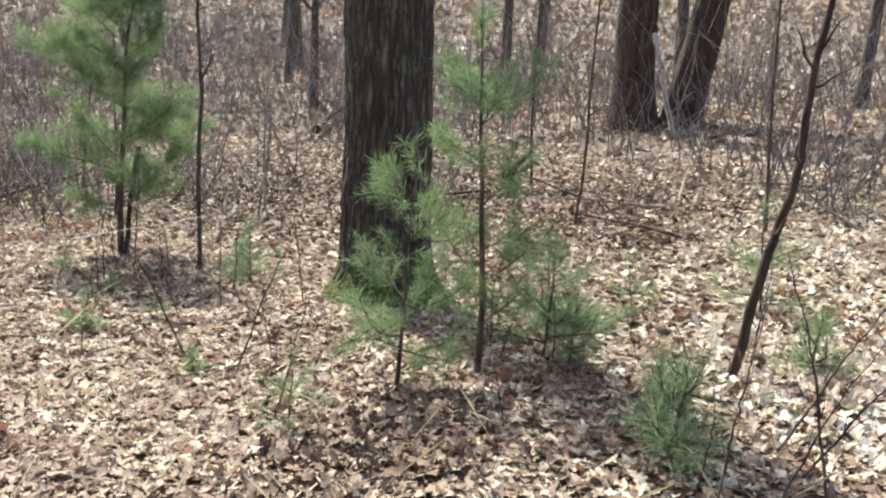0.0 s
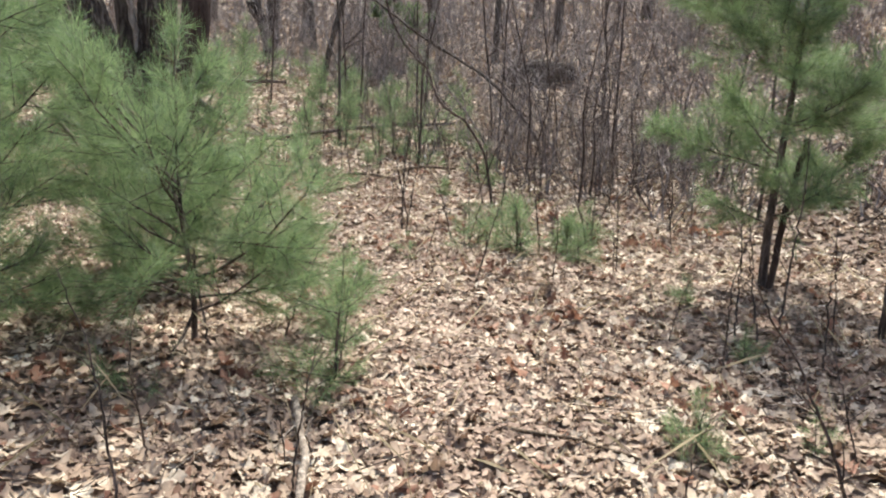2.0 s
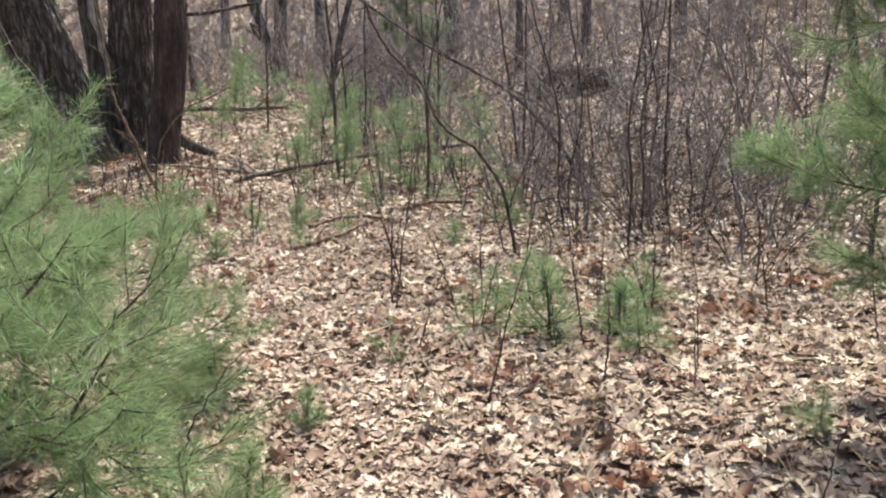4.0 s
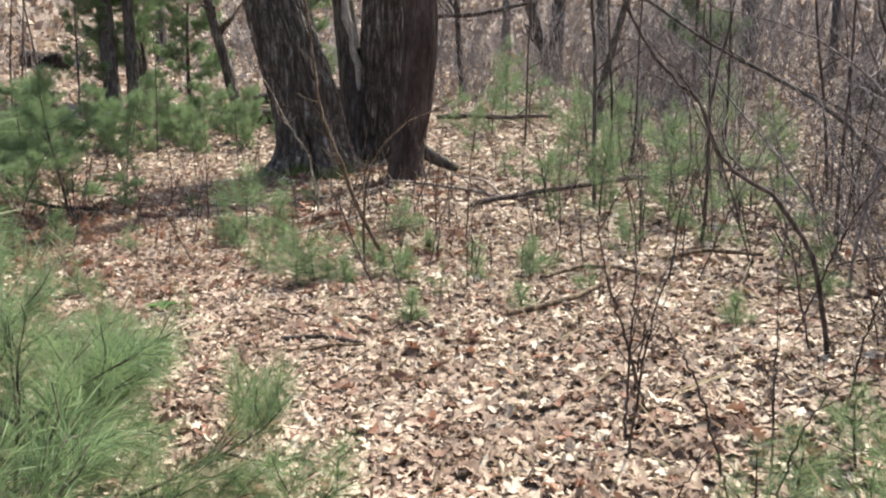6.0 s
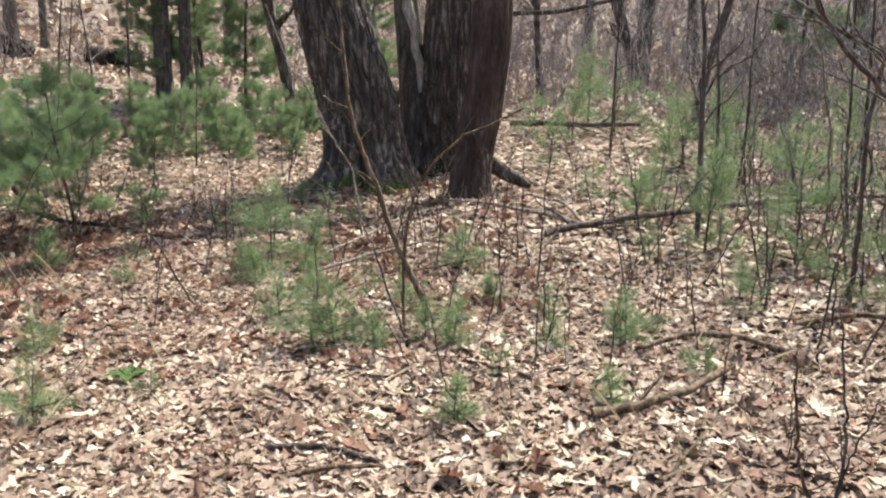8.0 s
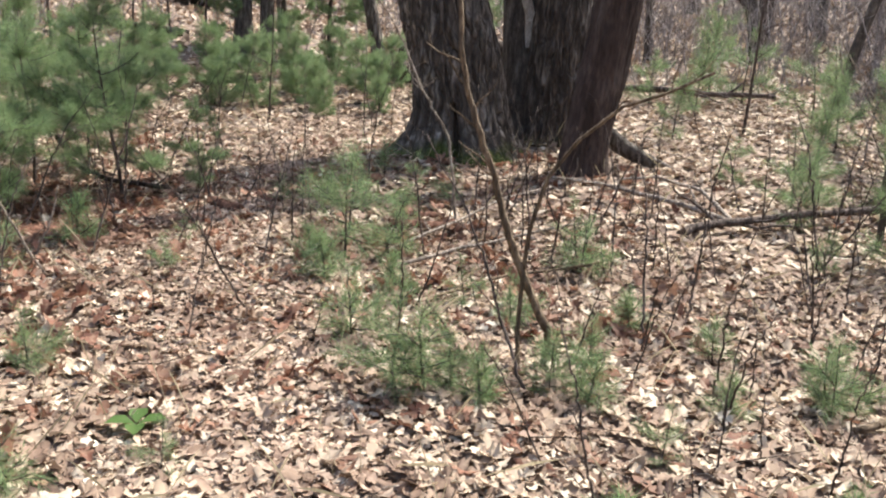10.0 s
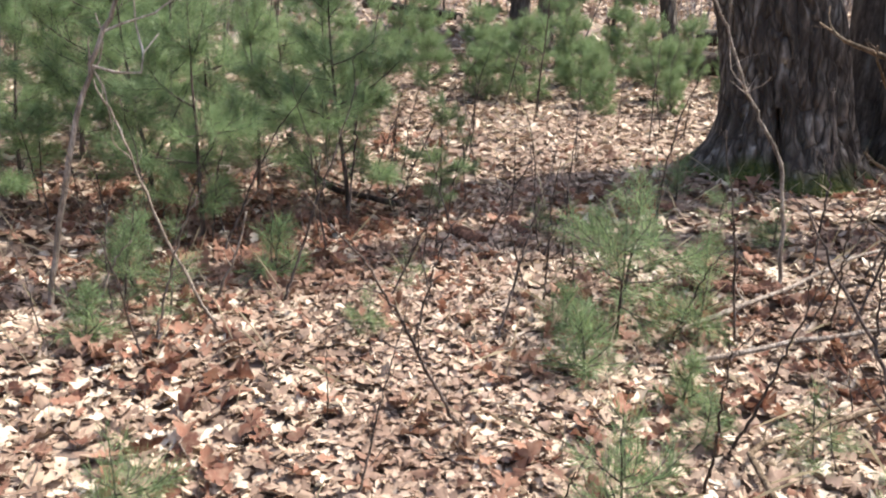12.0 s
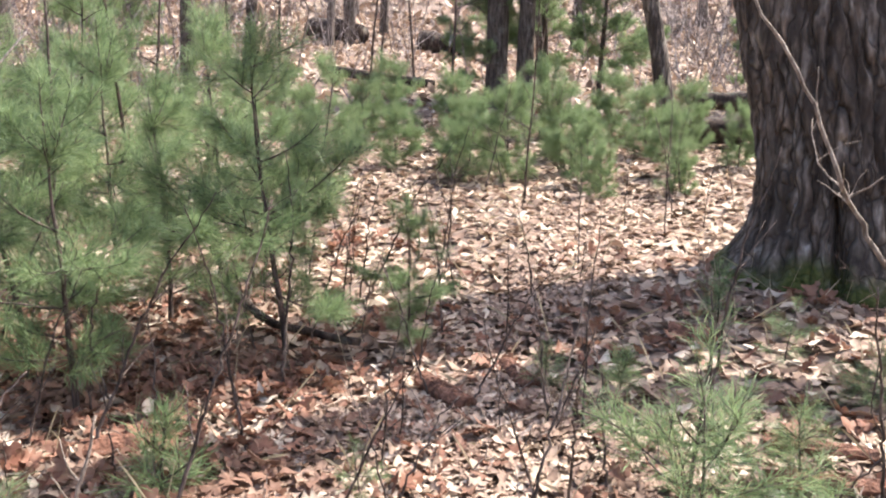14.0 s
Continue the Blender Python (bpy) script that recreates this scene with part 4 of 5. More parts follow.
for k in range(22):
    x, y = rng.uniform(3.6, 6.4), rng.uniform(-5.0, 0.8)
    again((bold, bow, bold)[k % 3], x, y, rng.uniform(0, 360), rng.uniform(0.75, 1.15), (rng.uniform(-8, 8), rng.uniform(-8, 8)))


def brush(seed, stems, tall, label):
    """A clump of bare, many-twigged stems."""
    rng = random.Random(seed)
    ob = thing("shrub", label, "shrub", "bare brush")
    for _ in range(stems):
        t = Tubes(4)
        x, y = rng.gauss(0, 0.22), rng.gauss(0, 0.22)
        ln = tall * rng.uniform(0.6, 1.1)
        line = wander((x, y, -0.05), (rng.gauss(0, 0.42), rng.gauss(0, 0.42), 1), ln, 8, 0.2, 0.02, rng)
        r = 0.006 * rng.uniform(0.7, 1.5) * (tall / 1.6)
        t.add(line, r, r * 0.3, 5)
        twigs(t, line, r, r * 0.3, 7, ln * 0.5, rng, 1, 0.95, 0.15, 3)
        part("stem", t.mesh("stem", rng.choice((M_BRUSH, M_BRUSH, M_BRUSH, M_TWIG, M_TWIG, M_TWIG_PALE))), ob)
    return ob


kinds = [stand(brush(81, 6, 1.7, "bare grey-brown shrub with many thin stems"), 4.5, -3.7), stand(brush(82, 8, 2.2, "bare tangled shrub with dark thin stems"), 5.4, -2.4), stand(brush(83, 5, 1.3, "low bare brown shrub"), 3.6, -4.2), stand(brush(84, 7, 2.6, "tall bare grey shrub"), 7.0, -1.0)]
rng = random.Random(23)
placed = 0
for (x0, x1), (y0, y1), n, s0, s1 in (((3.4, 7.0), (-5.2, 0.8), 52, 0.6, 1.05), ((3.0, 6.5), (0.5, 5.0), 26, 0.6, 1.0), ((5.5, 14), (-7.0, 8.0), 60, 0.85, 1.3), ((7.5, 14.0), (-16.0, -7.0), 11, 0.7, 1.0), ((2.6, 6.5), (4.5, 10.0), 14, 0.8, 1.2), ((4.0, 16), (8.0, 22.0), 18, 1.0, 1.6), ((14, 30), (-18, 20), 22, 1.2, 2.0), ((-22, -7), (2, 26), 24, 0.8, 1.4), ((-4, 4), (8, 26), 18, 0.7, 1.4), ((-16, 16), (26, 38), 8, 1.3, 2.0)):
    for _ in range(n):
        x, y = rng.uniform(x0, x1), rng.uniform(y0, y1)
        if math.hypot(x - 16.2, y + 8.7) < 1.2:
            continue
        again(rng.choice(kinds), x, y, rng.uniform(0, 360), rng.uniform(s0, s1))


def far_brush():
    """The tangle of thin grey stems that fills the woods further off."""
    rng = np.random.default_rng(9)
    n = 12500
    a, r = rng.uniform(0, 2 * np.pi, n), 13 + 40 * rng.uniform(0, 1, n) ** 1.35
    x, y = r * np.sin(a) + 1, r * np.cos(a) - 3
    # denser to the brushy side, thin on the open slope
    open_slope = np.exp(-((np.mod(a + 0.6 + np.pi, 2 * np.pi) - np.pi) / 0.36) ** 2)
    keep = rng.uniform(0, 1, n) > 0.88 * open_slope + 0.6 * np.exp(-((x - 14.5) / 3) ** 2 - ((y + 10) / 3.5) ** 2)
    x, y, r = x[keep], y[keep], r[keep]
    n = len(x)
    z, L = rise(x, y), rng.uniform(0.9, 3.2, n) * (1 + 0.012 * r)
    d = np.stack([rng.normal(0, 0.18, n), rng.normal(0, 0.18, n), np.ones(n)], 1)
    verts, faces, base = [], [], 0

    def strands(p, d, L, rad, seg, sides):
        nonlocal base
        m = len(p)
        q, rings = p.copy(), []
        for k in range(seg + 1):
            rr = rad * (1 - 0.75 * k / seg)
            for t in range(sides):
                w = 2 * np.pi * t / sides + 0.4
                rings.append(q + np.stack([np.cos(w) * rr, np.sin(w) * rr, 0 * rr], 1))
            d = d + rng.normal(0, 0.26, (m, 3))
            q = q + d / np.linalg.norm(d, axis=1)[:, None] * (L / seg)[:, None]
        V = np.stack(rings, 1)
        f = []
        for k in range(seg):
            for t in range(sides if sides > 2 else 1):
                u, v = sides * k + t, sides * k + (t + 1) % sides
                f += [(u, v, v + sides), (u, v + sides, u + sides)]
        F = np.array(f)[None] + (np.arange(m) * V.shape[1])[:, None, None] + base
        verts.append(V.reshape(-1, 3)), faces.append(F.reshape(-1, 3))
        base += m * V.shape[1]
        return V[:, ::sides]

    rad = rng.uniform(0.007, 0.016, n) * (1 + 0.012 * r)
    V = strands(np.stack([x, y, z - 0.05], 1), d, L, rad, 4, 3)
    for _ in range(4):
        start = V[np.arange(n), rng.integers(1, 4, n)]
        a = rng.uniform(0, 6.28, n)
        strands(start, np.stack([np.cos(a), np.sin(a), rng.uniform(0.1, 1.4, n)], 1), L * rng.uniform(0.2, 0.5, n), rad * 0.6, 2, 2)
    tagged(new("far_brush", mesh_from("far_brush", np.concatenate(verts), np.concatenate(faces), M_BRUSH)), "tangle of bare grey-brown stems filling the woods", "brush", kind="stuff")


far_brush()


# ---- woods behind ----
def bare_tree(seed, tall, r, mat, label):
    rng = random.Random(seed)
    ob = thing("tree", label, "tree", "bare trees behind")
    line = wander((0, 0, 0), (rng.gauss(0, 0.04), rng.gauss(0, 0.04), 1), tall, 8, 0.04, 0.01, rng)
    part("trunk", trunk_mesh("trunk", line, np.linspace(r, r * 0.3, 9), mat, 20, 0.35, 4, seed, 0.012, 40), ob)
    t = Tubes(5)
    twigs(t, line, r, r * 0.3, 13, tall * 0.35, rng, 1, 0.8, 0.35, 5)
    tagged(part("bough_growth", t.mesh("bough_growth", mat), ob), kind="stuff")
    return ob


w1 = stand(bare_tree(91, 11, 0.17, M_BARK_GREY, "grey bare trunk on the hillside"), -6.75, 9.3)
w2 = stand(bare_tree(92, 10, 0.11, M_BARK_GREY, "slim grey bare tree"), -7.3, 12.4)
w3 = stand(bare_tree(93, 13, 0.24, M_BARK, "dark bare tree in the woods behind"), 15.0, 22.5)
again(w1, -6.3, 9.35, 120, 0.8)
FAR_TREES = ((-10.5, 6.6, 0.7), (-11.0, 5.7, 0.8), (-10.7, 8.1, 0.5), (-14.3, 15.9, 0.9), (-14.3, 15.0, 0.8), (-17, 8, 1.0), (-19, 13, 1.0), (-16, 20, 1.0), (-10, 21, 1.0), (-6, 24, 1.0), (4.9, 19.3, 0.9), (3.1, 17.1, 1.1), (5.4, 24.2, 1.1), (3.1, 7.2, 0.55), (9, 18, 1.0), (12, 14, 0.9), (11, 24, 1.1), (17, 17, 1.0), (20, 11, 1.1), (19, 4, 1.0), (23, 7, 1.0), (24, -1, 1.1), (20, -4, 0.8), (27, -6, 1.1), (22, -12, 1.0), (25, -16, 1.0), (18, -17, 0.9), (13, -19, 1.0), (6, -21, 1.0), (-3, -22, 1.0), (-12, -18, 1.0), (-15, -9, 1.0), (-13, -2, 0.9), (30, 14, 1.2), (14, 31, 1.2), (2, 31, 1.1), (-9, 31, 1.2), (-20, 24, 1.1), (33, 2, 1.2), (28, 22, 1.2), (-24, 4, 1.0), (0.5, 14.0, 0.45), (8.5, 10.5, 0.6), (13.5, 4.5, 0.7), (16, 0.5, 0.6), (11.5, -5.0, 0.5))
for k, (x, y, s) in enumerate(FAR_TREES):
    again((w1, w2, w3)[k % 3], x, y, 67 * k, s * (1.0, 1.2, 0.85)[k % 3], (3 * math.sin(k), 3 * math.cos(k * 1.7)))
# leaning dead trunks
stand(sapling(94, [(0, 0, -0.05), (-0.12, -0.03, 0.8), (-0.28, -0.06, 1.5), (-0.42, -0.1, 2.1), (-0.6, -0.2, 3.2), (-0.8, -0.3, 5)], 0.13, 0.07, M_BARK, 8, 1.1, "leaning dark dead trunk with snapped twigs", name="dead_tree", sides=10), -3.8, 8.4)
stand(sapling(95, [(0, 0, -0.05), (-0.1, 0, 0.7), (-0.35, 0, 1.4), (-0.6, 0, 2.2), (-1.1, 0, 3.4)], 0.19, 0.12, M_BARK, 5, 1.2, "dead leaning trunk on the hillside", name="dead_tree", sides=10), 2.9, 15.4)


# ---- fallen wood ----
def fallen(pts, r0, r1, mat, label, name="fallen_branch", count=0, length=0.4, seed=1, sides=8, category="branch", lift=0.0):
    """A branch or log lying along points (x, y, height above the ground)."""
    rng = random.Random(seed)
    ob = thing(name, label, category)
    x0, y0 = pts[0][0], pts[0][1]
    z0 = h(x0, y0)
    ob.location = (x0, y0, z0)
    q = np.linspace(0, len(pts) - 1, 5 * len(pts))
    p = np.array(pts, float)
    line = np.stack([np.interp(q, np.arange(len(p)), p[:, a]) for a in range(3)], 1)
    line[:, :2] += np.array([[rng.gauss(0, r0 * 0.22), rng.gauss(0, r0 * 0.22)] for _ in line])
    line[:, 2] += rise(line[:, 0], line[:, 1]) + r0 * 0.5 + 0.022
    line -= np.array([x0, y0, z0])
    t = Tubes(sides)
    t.add(line, r0, r1, sides, 0.12)
    part("stem", t.mesh("stem", mat), ob)
    if count:
        t = Tubes(4)
        twigs(t, line, r0, r1, count, length, rng, 1, 0.8, 0.1)
        tagged(part("twig_growth", t.mesh("twig_growth", mat), ob), kind="stuff")
    return ob


fallen([(0.92, 0.72, 0.02), (1.1, 0.88, 0.05), (1.4, 1.1, 0.07), (2.2, 1.55, 0.08), (3.3, 2.0, 0.1), (4.6, 2.3, 0.12)], 0.035, 0.025, M_TWIG, "long fallen branch lying on leaves behind seedlings", count=6, length=0.5)
fallen([(1.31, 1.05, 0.05), (0.91, 1.4, 0.06), (0.39, 1.76, 0.08), (-0.16, 1.85, 0.1)], 0.026, 0.014, M_TWIG_PALE, "pale fallen branch by the oak's foot", count=4, length=0.5, seed=2)
fallen([(1.29, 1.14, 0.05), (1.06, 1.8, 0.1), (0.7, 2.1, 0.12), (0.35, 1.95, 0.1)], 0.018, 0.01, M_TWIG_PALE, "thin pale fallen stick by the oak's foot", count=3, length=0.4, seed=3)
fallen([(-1.02, -0.2, 0.04), (-0.76, 0.25, 0.08), (-0.47, 0.9, 0.1), (-0.13, 1.43, 0.12)], 0.014, 0.008, M_TWIG_PALE, "thin pale stick propped in the leaves", count=2, length=0.3, seed=4)
fallen([(-0.13, -3.72, 0.01), (0.12, -3.7, 0.02), (0.37, -3.78, 0.01)], 0.015, 0.012, M_TWIG, "short dark stick lying on the path", "fallen_stick", seed=5)
fallen([(0.02, -4.0, 0.01), (0.2, -3.9, 0.03), (0.38, -3.82, 0.02)], 0.012, 0.008, M_TWIG_TAN, "short tan stick lying on the path", "fallen_stick", seed=6)
fallen([(1.22, -3.2, 0.02), (1.45, -3.1, 0.03), (1.7, -2.9, 0.04), (1.9, -2.65, 0.08), (2.0, -2.3, 0.14)], 0.024, 0.016, M_TWIG_TAN, "crooked fallen branch half buried in leaves", seed=7, count=3)
fallen([(6.0, -6.6, 0.05), (5.4, -6.9, 0.12), (5.0, -7.3, 0.05)], 0.02, 0.01, M_TWIG_PALE, "pale fallen branch by the sapling", count=3, seed=8)
fallen([(0.35, -12.35, 0.01), (0.75, -12.75, 0.03), (1.1, -12.85, 0.02), (1.25, -12.6, 0.06)], 0.012, 0.006, M_TWIG, "bent thin branch lying on leaves", seed=9, count=2)
fallen([(0.21, -8.75, 0.02), (0.16, -9.35, 0.07), (0.05, -9.85, 0.06), (-0.02, -10.3, 0.03)], 0.017, 0.011, M_TWIG_PALE, "pale forked stick on the leaves", "fallen_stick", 2, 0.25, 10)
fallen([(1.0, -9.2, 0.01), (1.25, -9.35, 0.02), (1.42, -9.55, 0.01)], 0.009, 0.006, M_TWIG_TAN, "thin straight stick on the leaves", "fallen_stick", seed=11)
fallen([(-4.35, 0.9, 0.28), (-4.1, 0.75, 0.12), (-3.7, 0.62, 0.06), (-3.2, 0.7, 0.04)], 0.03, 0.02, M_LOG, "dark fallen branch under the young pines", seed=12, count=2)
fallen([(-0.1, -2.0, 0.02), (-0.5, -1.2, 0.05), (-0.15, -0.6, 0.06), (0.4, -0.3, 0.1)], 0.012, 0.008, M_TWIG_TAN, "thin bent stick among dead shoots", "fallen_stick", 2, 0.3, 13)
fallen([(-2.6, 8.0, 0.45), (-1.6, 8.4, 0.42), (-0.6, 8.6, 0.4)], 0.14, 0.12, M_LOG, "grey fallen log behind the oak", "fallen_log", category="log", seed=14, sides=12)
fallen([(-3.5, 7.6, 0.1), (-2.4, 7.9, 0.1), (-1.0, 8.1, 0.1)], 0.15, 0.13, M_LOG, "dark fallen log behind the oak", "fallen_log", category="log", seed=15, sides=12)
fallen([(-3.6, 8.9, 0.3), (-2.2, 8.9, 0.35), (-0.9, 9.2, 0.3)], 0.13, 0.11, M_LOG, "weathered fallen log behind the oak", "fallen_log", category="log", seed=16, sides=12)
fallen([(-12.3, 16.4, 0.1), (-11.6, 16.5, 0.1), (-11.2, 16.6, 0.1)], 0.28, 0.24, M_LOG, "short mossy log on the hillside", "fallen_log", category="log", seed=17, sides=12)
fallen([(-15.6, 16.0, 0.1), (-14.7, 16.0, 0.2), (-14.2, 16.0, 0.1)], 0.3, 0.26, M_LOG, "dark log beside a trunk on the hillside", "fallen_log", category="log", seed=18, sides=12)
fallen([(-10.0, 9.4, 0.1), (-8.9, 9.3, 0.12), (-8.0, 9.6, 0.1)], 0.1, 0.07, M_LOG, "dark log lying across the slope", "fallen_log", category="log", seed=19, sides=10)
fallen([(7.5, 6.7, 0.05), (8.2, 6.5, 0.1), (8.9, 6.6, 0.0)], 0.36, 0.22, M_LOG, "dark rotten stump log in the brush", "fallen_log", category="log", seed=20, sides=12)
fallen([(5.0, -3.2, 0.1), (6.2, -3.0, 0.18), (7.6, -2.2, 0.2)], 0.028, 0.018, M_LOG, "dark fallen pole in the brush", seed=21, count=4)
fallen([(12.5, -2.5, 0.15), (14.2, -1.4, 0.2), (16.0, -0.6, 0.1)], 0.09, 0.05, M_LOG, "dark fallen log on the bank", "fallen_log", category="log", seed=22, sides=10)
fallen([(9.0, -8.8, 0.2), (10.4, -8.2, 0.1), (12.0, -7.8, 0.1)], 0.08, 0.05, M_LOG, "dark fallen limb on the bank", seed=23, count=4)
fallen([(0.2, 7.3, 0.12), (1.2, 6.9, 0.2), (2.3, 7.1, 0.15)], 0.05, 0.03, M_TWIG, "brushy fallen branches behind the oak", seed=24, count=9, length=0.9)
fallen([(-0.5, 13.5, 1.9), (1.0, 13.8, 2.0), (2.4, 14.2, 2.2)], 0.06, 0.04, M_LOG, "dead limb hung across the slope", seed=25, count=3)


def slab(x, y, turn, length, width, thick, label, tilt=6):
    """A curled slab of rotten red bark or wood."""
    rng = random.Random(int(abs(x * 131 + y * 17) * 10))
    nx, ny = 14, 7
    v = []
    for top in (1, 0):
        for i in range(nx):
            for j in range(ny):
                u, w = i / (nx - 1) - 0.5, j / (ny - 1) - 0.5
                edge = 1 - 0.25 * abs(u) * rng.uniform(0.4, 1.4)
                v.append((u * length * (1 + 0.10 * rng.uniform(-1, 1) * (abs(w) + 0.2)), w * width * edge, (0.25 - w * w) * width * 0.9 + (thick if top else 0) + 0.006 * rng.uniform(-1, 1)))
    f = []
    for i in range(nx - 1):
        for j in range(ny - 1):
            a = i * ny + j
            f.append((a, a + ny, a + ny + 1, a + 1))
            b = a + nx * ny
            f.append((b, b + 1, b + ny + 1, b + ny))
    rim = [i * ny for i in range(nx)] + [(nx - 1) * ny + j for j in range(1, ny)] + [i * ny + ny - 1 for i in range(nx - 2, -1, -1)] + list(range(ny - 2, 0, -1))
    for a, b in zip(rim, rim[1:] + rim[:1]):
        f.append((b, a, a + nx * ny, b + nx * ny))
    ob = new("bark_slab", mesh_from("bark_slab", v, f, M_RED_BARK, smooth=False))
    ob.matrix_basis = pose(x, y, h(x, y) + 0.025, tilt, tilt * 0.4, turn)
    tagged(ob, label, "bark")


slab(-0.95, 0.45, 25, 0.5, 0.09, 0.02, "long slab of red rotten bark lying on leaves")
slab(-2.55, 0.45, -25, 0.36, 0.11, 0.03, "dark red chunk of rotten wood on the path")
slab(-1.75, 1.6, 10, 0.26, 0.16, 0.015, "orange-red piece of bark near the oak")
slab(-1.05, 0.68, 15, 0.4, 0.08, 0.02, "red rotten slab among seedlings")
slab(-3.4, -0.5, 60, 0.45, 0.12, 0.02, "red bark strip tilted in the leaves", 14)
slab(-4.3, -0.1, 100, 0.35, 0.12, 0.02, "red bark piece under young pines", 10)
slab(-2.35, 0.8, -40, 0.3, 0.1, 0.02, "dark red bark piece on the path")

# pale whips at the left of the path near the end
stand(sapling(101, [(0, 0, -0.02), (-0.11, -0.15, 0.34), (-0.18, -0.25, 0.69), (-0.22, -0.31, 0.92), (-0.30, -0.35, 1.1)], 0.008, 0.003, M_TWIG_PALE, 4, 0.25, "pale leaning whip by the young pines", level=0, name="shoot"), -2.73, -1.39)
stand(sapling(102, [(0, 0, -0.02), (0.02, 0.03, 0.17), (0.05, 0.08, 0.31), (0.09, 0.14, 0.38)], 0.006, 0.003, M_TWIG_PALE, 0, 0.2, "short curved pale straw-like whip", level=0, name="shoot"), -3.27, -1.63)
stand(sapling(105, [(0, 0, -0.02), (0.06, 0.05, 0.15), (0.12, 0.1, 0.3), (0.14, 0.14, 0.5)], 0.009, 0.004, M_TWIG_PALE, 2, 0.2, "pale short whip by the young pines", level=0, name="shoot"), -2.98, -1.25)
d = stand(sapling(103, [(-0.26, -0.40, -0.03), (-0.23, -0.37, 0.25), (-0.18, -0.29, 0.72), (-0.12, -0.18, 1.13), (-0.09, -0.13, 1.28), (-0.02, -0.05, 1.5), (0.06, 0.0, 1.9), (0.1, 0.05, 2.4)], 0.016, 0.007, M_TWIG_PALE, 7, 0.45, "pale dead branchy sapling leaning over pines", level=1, name="dead_sapling"), -3.37, -1.23)
t = Tubes(5)
t.add([(-0.12, -0.18, 1.13), (-0.06, -0.09, 1.10), (0.0, 0.0, 1.10), (0.01, 0.01, 1.19), (0.05, 0.07, 1.28)], 0.008, 0.004)
t.add([(0.01, 0.01, 1.19), (-0.01, -0.01, 1.32), (-0.01, -0.01, 1.47), (0.03, 0.04, 1.59)], 0.006, 0.003)
t.add([(-0.12, -0.18, 1.13), (-0.09, -0.14, 1.03), (-0.08, -0.12, 0.86)], 0.006, 0.003)
t.add([(-0.09, -0.13, 1.28), (-0.04, -0.06, 1.32), (0.04, 0.06, 1.37), (0.10, 0.14, 1.45), (0.18, 0.24, 1.60)], 0.007, 0.003)
part("side_branch", t.mesh("side_branch", M_WOOD_WHITE), d, "hooked pale dead side branch")
# long pale whip before the oak
stand(sapling(104, [(0, 0, -0.02), (-0.03, 0, 0.35), (-0.07, -0.01, 0.65), (-0.19, -0.02, 0.84), (-0.30, -0.03, 1.0), (-0.39, -0.05, 1.25), (-0.53, -0.08, 1.51), (-0.66, -0.11, 1.69), (-0.8, -0.1, 2.1)], 0.012, 0.005, M_TWIG_PALE, 6, 0.4, "long pale bare shoot near the oak", level=1, name="shoot"), -0.76, 0.68)
for k, (x, y) in enumerate(((-0.35, 0.1), (-0.6, 0.7), (-0.15, 0.5), (-0.8, -0.1), (0.05, -0.2), (-0.4, 1.0), (0.3, 0.6))):
    again(whip2, x, y, 50 * k, 1.0, (8 * math.sin(k), 8 * math.cos(k)), "thin bare shoot near the oak trunk")


def green_plant(x, y, turn, size=1.0):
    """A small plant with a few fresh leaves."""
    ob = thing("green_plant", "small plant with fresh green leaves on dry litter", "plant")
    for k in range(4):
        pts, f = leaf_shape(False)
        a = k * 1.6 + turn
        v = np.zeros((len(pts), 3))
        v[:, 0], v[:, 1] = (pts[:, 0] + 0.55) * 0.11 * size, pts[:, 1] * 0.16 * size
        v[:, 2] = 0.02 + 0.35 * v[:, 0] - 2.2 * v[:, 0] ** 2 + abs(v[:, 1]) * 0.4
        c, s = math.cos(a), math.sin(a)
        v = np.stack([v[:, 0] * c - v[:, 1] * s, v[:, 0] * s + v[:, 1] * c, v[:, 2]], 1)
        part("leaf", mesh_from("leaf", v, f, M_GREENLEAF), ob)
    ob.location = (x, y, h(x, y) + 0.02)


green_plant(-1.15, -2.95, 0.4)


def grass():
    """Dry grass blades and thin straws standing in the litter."""
    rng = np.random.default_rng(3)
    n = 3800
    x, y = rng.uniform(-6, 6, n), rng.uniform(-14, 5, n)
    L = rng.uniform(0.1, 0.5, n)
    a, lean = rng.uniform(0, 6.28, n), rng.uniform(0.1, 1.1, n)
    z = rise(x, y)
    d = np.stack([np.cos(a) * np.sin(lean), np.sin(a) * np.sin(lean), np.cos(lean)], 1)
    side = np.stack([-np.sin(a), np.cos(a), np.zeros(n)], 1) * 0.0014
    p = np.stack([x, y, z], 1)
    V = np.stack([p - side, p + side, p + d * L[:, None] * 0.6, p + d * L[:, None] * 0.9 + np.array([0, 0, -0.02])], 1)
    i = np.arange(n)[:, None] * 4
    F = np.concatenate([i + np.array([[0, 1, 2]]), i + np.array([[1, 3, 2]])])
    tagged(new("dry_grass", mesh_from("dry_grass", V.reshape(-1, 3), F, M_GRASS, smooth=False)), "thin dry grass straws in the leaf litter", "grass", kind="stuff")


grass()


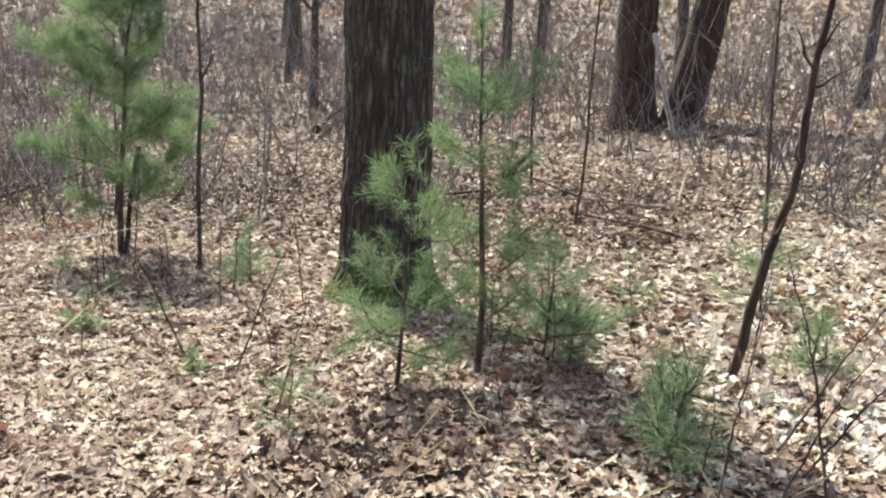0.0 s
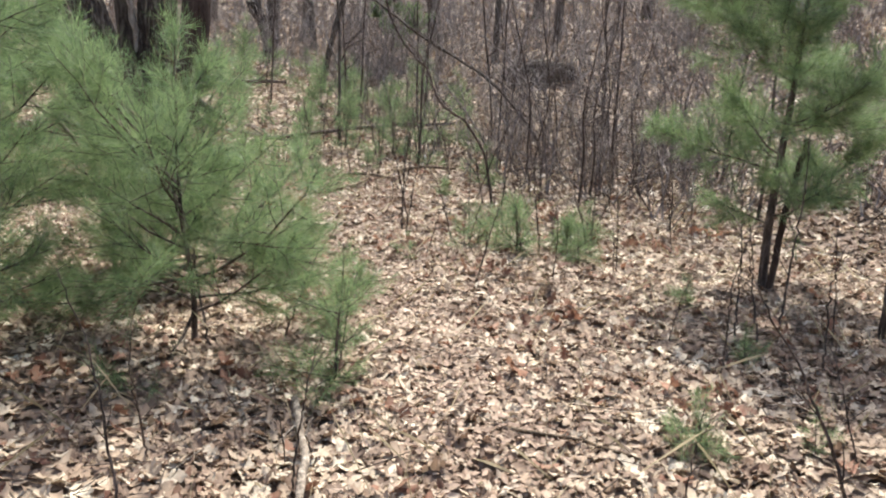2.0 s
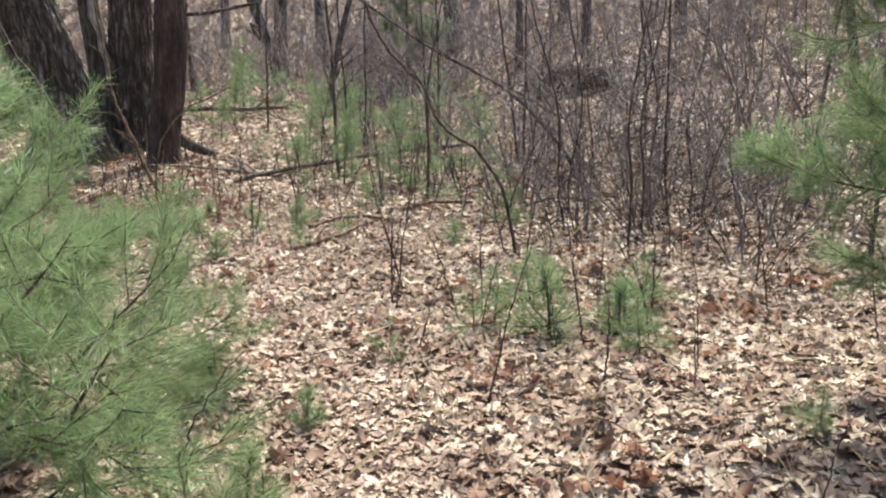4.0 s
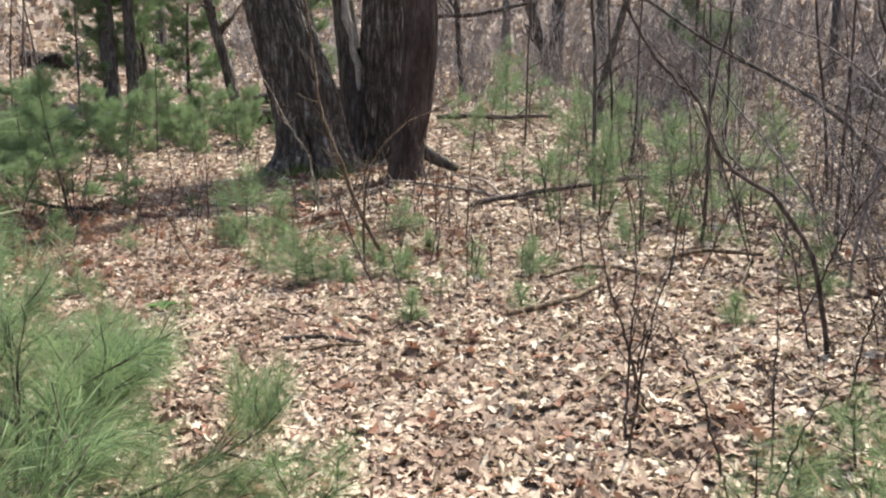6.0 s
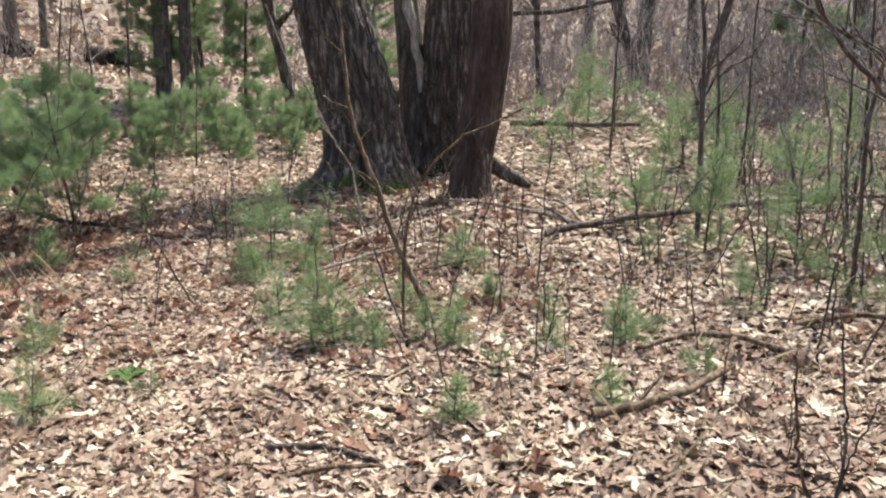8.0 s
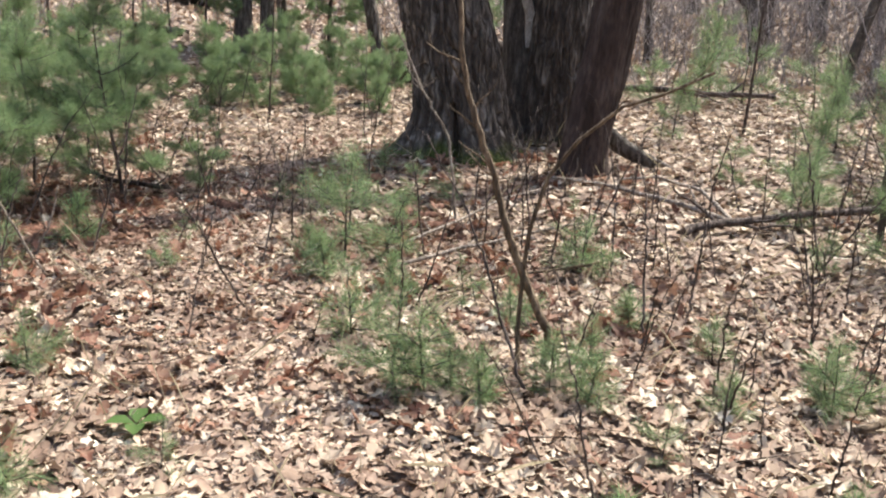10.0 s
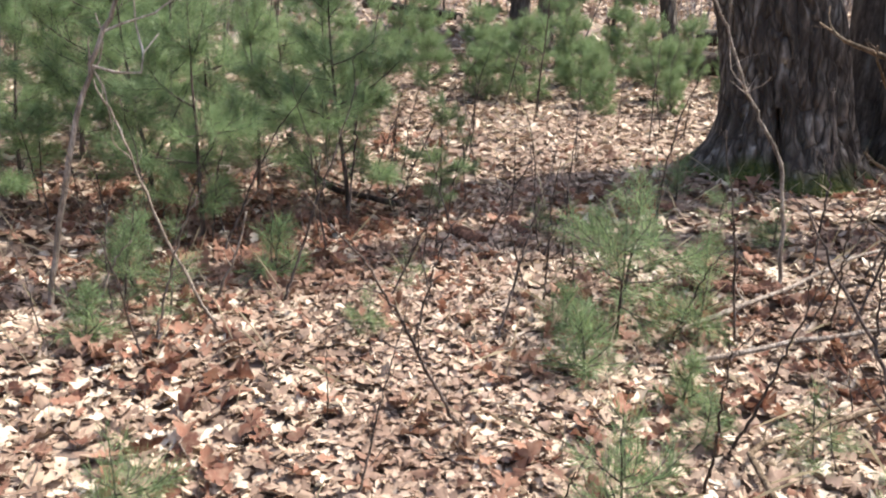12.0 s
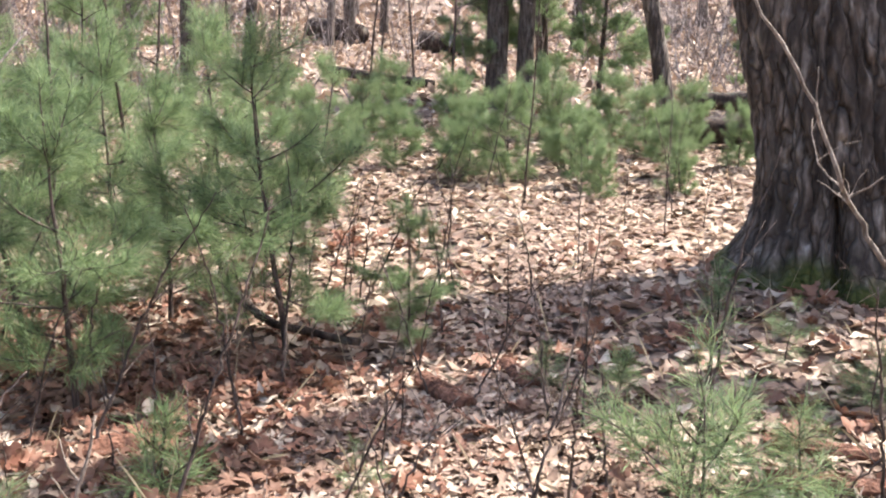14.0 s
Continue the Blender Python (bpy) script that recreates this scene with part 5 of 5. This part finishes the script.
def twig_debris():
    """Short dead twigs lying in the litter."""
    rng = np.random.default_rng(12)
    for mat, n, label in ((M_TWIG, 2600, "short dark dead twigs lying in the leaf litter"), (M_TWIG_PALE, 1700, "short pale dead twigs lying in the leaf litter")):
        x, y = rng.uniform(-5.5, 5.5, n), rng.uniform(-15, 3, n)
        keep = from_walk(x, y) < 3.6
        x, y = x[keep], y[keep]
        n = len(x)
        a, L, r = rng.uniform(0, 6.28, n), rng.uniform(0.06, 0.34, n), rng.uniform(0.0012, 0.0038, n)
        verts, faces = [], []
        for k, f in enumerate((-0.5, 0.0, 0.5)):
            px, py = x + np.cos(a) * L * f, y + np.sin(a) * L * f
            bow = rng.normal(0, 0.07, n) * L
            px, py = px - np.sin(a) * bow, py + np.cos(a) * bow
            pz = rise(px, py) + 0.045 + rng.uniform(-0.015, 0.03, n)
            for w in (0, 2.1, 4.2):
                off = r * (1.0, 0.85, 0.5)[k]
                verts.append(np.stack([px - np.sin(a) * math.cos(w) * off, py + np.cos(a) * math.cos(w) * off, pz + math.sin(w) * off], 1))
        V = np.stack(verts, 1)
        f = []
        for k in range(2):
            for w in range(3):
                u, v = 3 * k + w, 3 * k + (w + 1) % 3
                f += [(u, v, v + 3), (u, v + 3, u + 3)]
        F = np.array(f)[None] + (np.arange(n) * 9)[:, None, None]
        tagged(new("twig_debris", mesh_from("twig_debris", V.reshape(-1, 3), F.reshape(-1, 3), mat)), label, "twigs", kind="stuff")


twig_debris()

# dead branches in the damp hollow
for k, (x, y, a, n) in enumerate(((7.2, -9.2, 0.4, 1.6), (8.4, -10.6, 2.2, 1.4), (9.4, -9.2, 1.2, 1.8), (8.0, -8.4, 2.8, 1.5), (10.2, -11.0, 0.2, 1.7), (7.4, -11.2, 1.7, 1.2), (9.3, -13.0, 0.6, 1.5), (10.6, -12.2, 2.5, 1.6))):
    dx, dy = math.cos(a) * n / 2, math.sin(a) * n / 2
    fallen([(x - dx, y - dy, 0.03), (x, y, 0.12), (x + dx, y + dy, 0.2)], 0.022, 0.01, (M_LOG, M_TWIG_PALE, M_TWIG)[k % 3], "dead fallen branch in a damp leafy hollow", count=5, length=0.6, seed=200 + k)

d = stand(sapling(106, [(0, 0, -0.03), (-0.03, 0, 0.34), (-0.10, -0.01, 0.70), (-0.24, -0.03, 0.95), (-0.43, -0.05, 1.12), (-0.6, -0.06, 1.3)], 0.018, 0.008, M_TWIG_PALE, 5, 0.3, "pale dead forked stem beside a bushy pine", level=0, name="dead_sapling"), -0.62, -6.3)
t = Tubes(5)
t.add([(-0.10, -0.01, 0.70), (-0.11, -0.01, 0.90), (-0.24, -0.02, 1.00), (-0.3, -0.02, 1.15)], 0.011, 0.005)
t.add([(0.02, 0.02, -0.03), (0.06, 0.0, 0.3), (0.0, 0.0, 0.65)], 0.012, 0.008)
part("side_stem", t.mesh("side_stem", M_TWIG_PALE), d, "pale dead side stem")
fallen([(-0.9, -0.55, 0.03), (-0.55, -0.2, 0.08), (-0.2, 0.1, 0.1), (0.2, 0.3, 0.14)], 0.014, 0.009, M_TWIG_PALE, "thin pale stick lying across dead shoots", "fallen_stick", 2, 0.3, 31)
fallen([(2.35, -2.2, 0.02), (2.1, -2.0, 0.05), (1.8, -1.95, 0.05), (1.5, -2.15, 0.02)], 0.02, 0.014, M_TWIG_TAN, "crooked fallen branch among brown leaves", seed=32)
fallen([(2.5, -1.6, 0.02), (2.9, -1.5, 0.05), (3.3, -1.7, 0.05)], 0.022, 0.016, M_TWIG_TAN, "short bent fallen branch under the brush", seed=33)
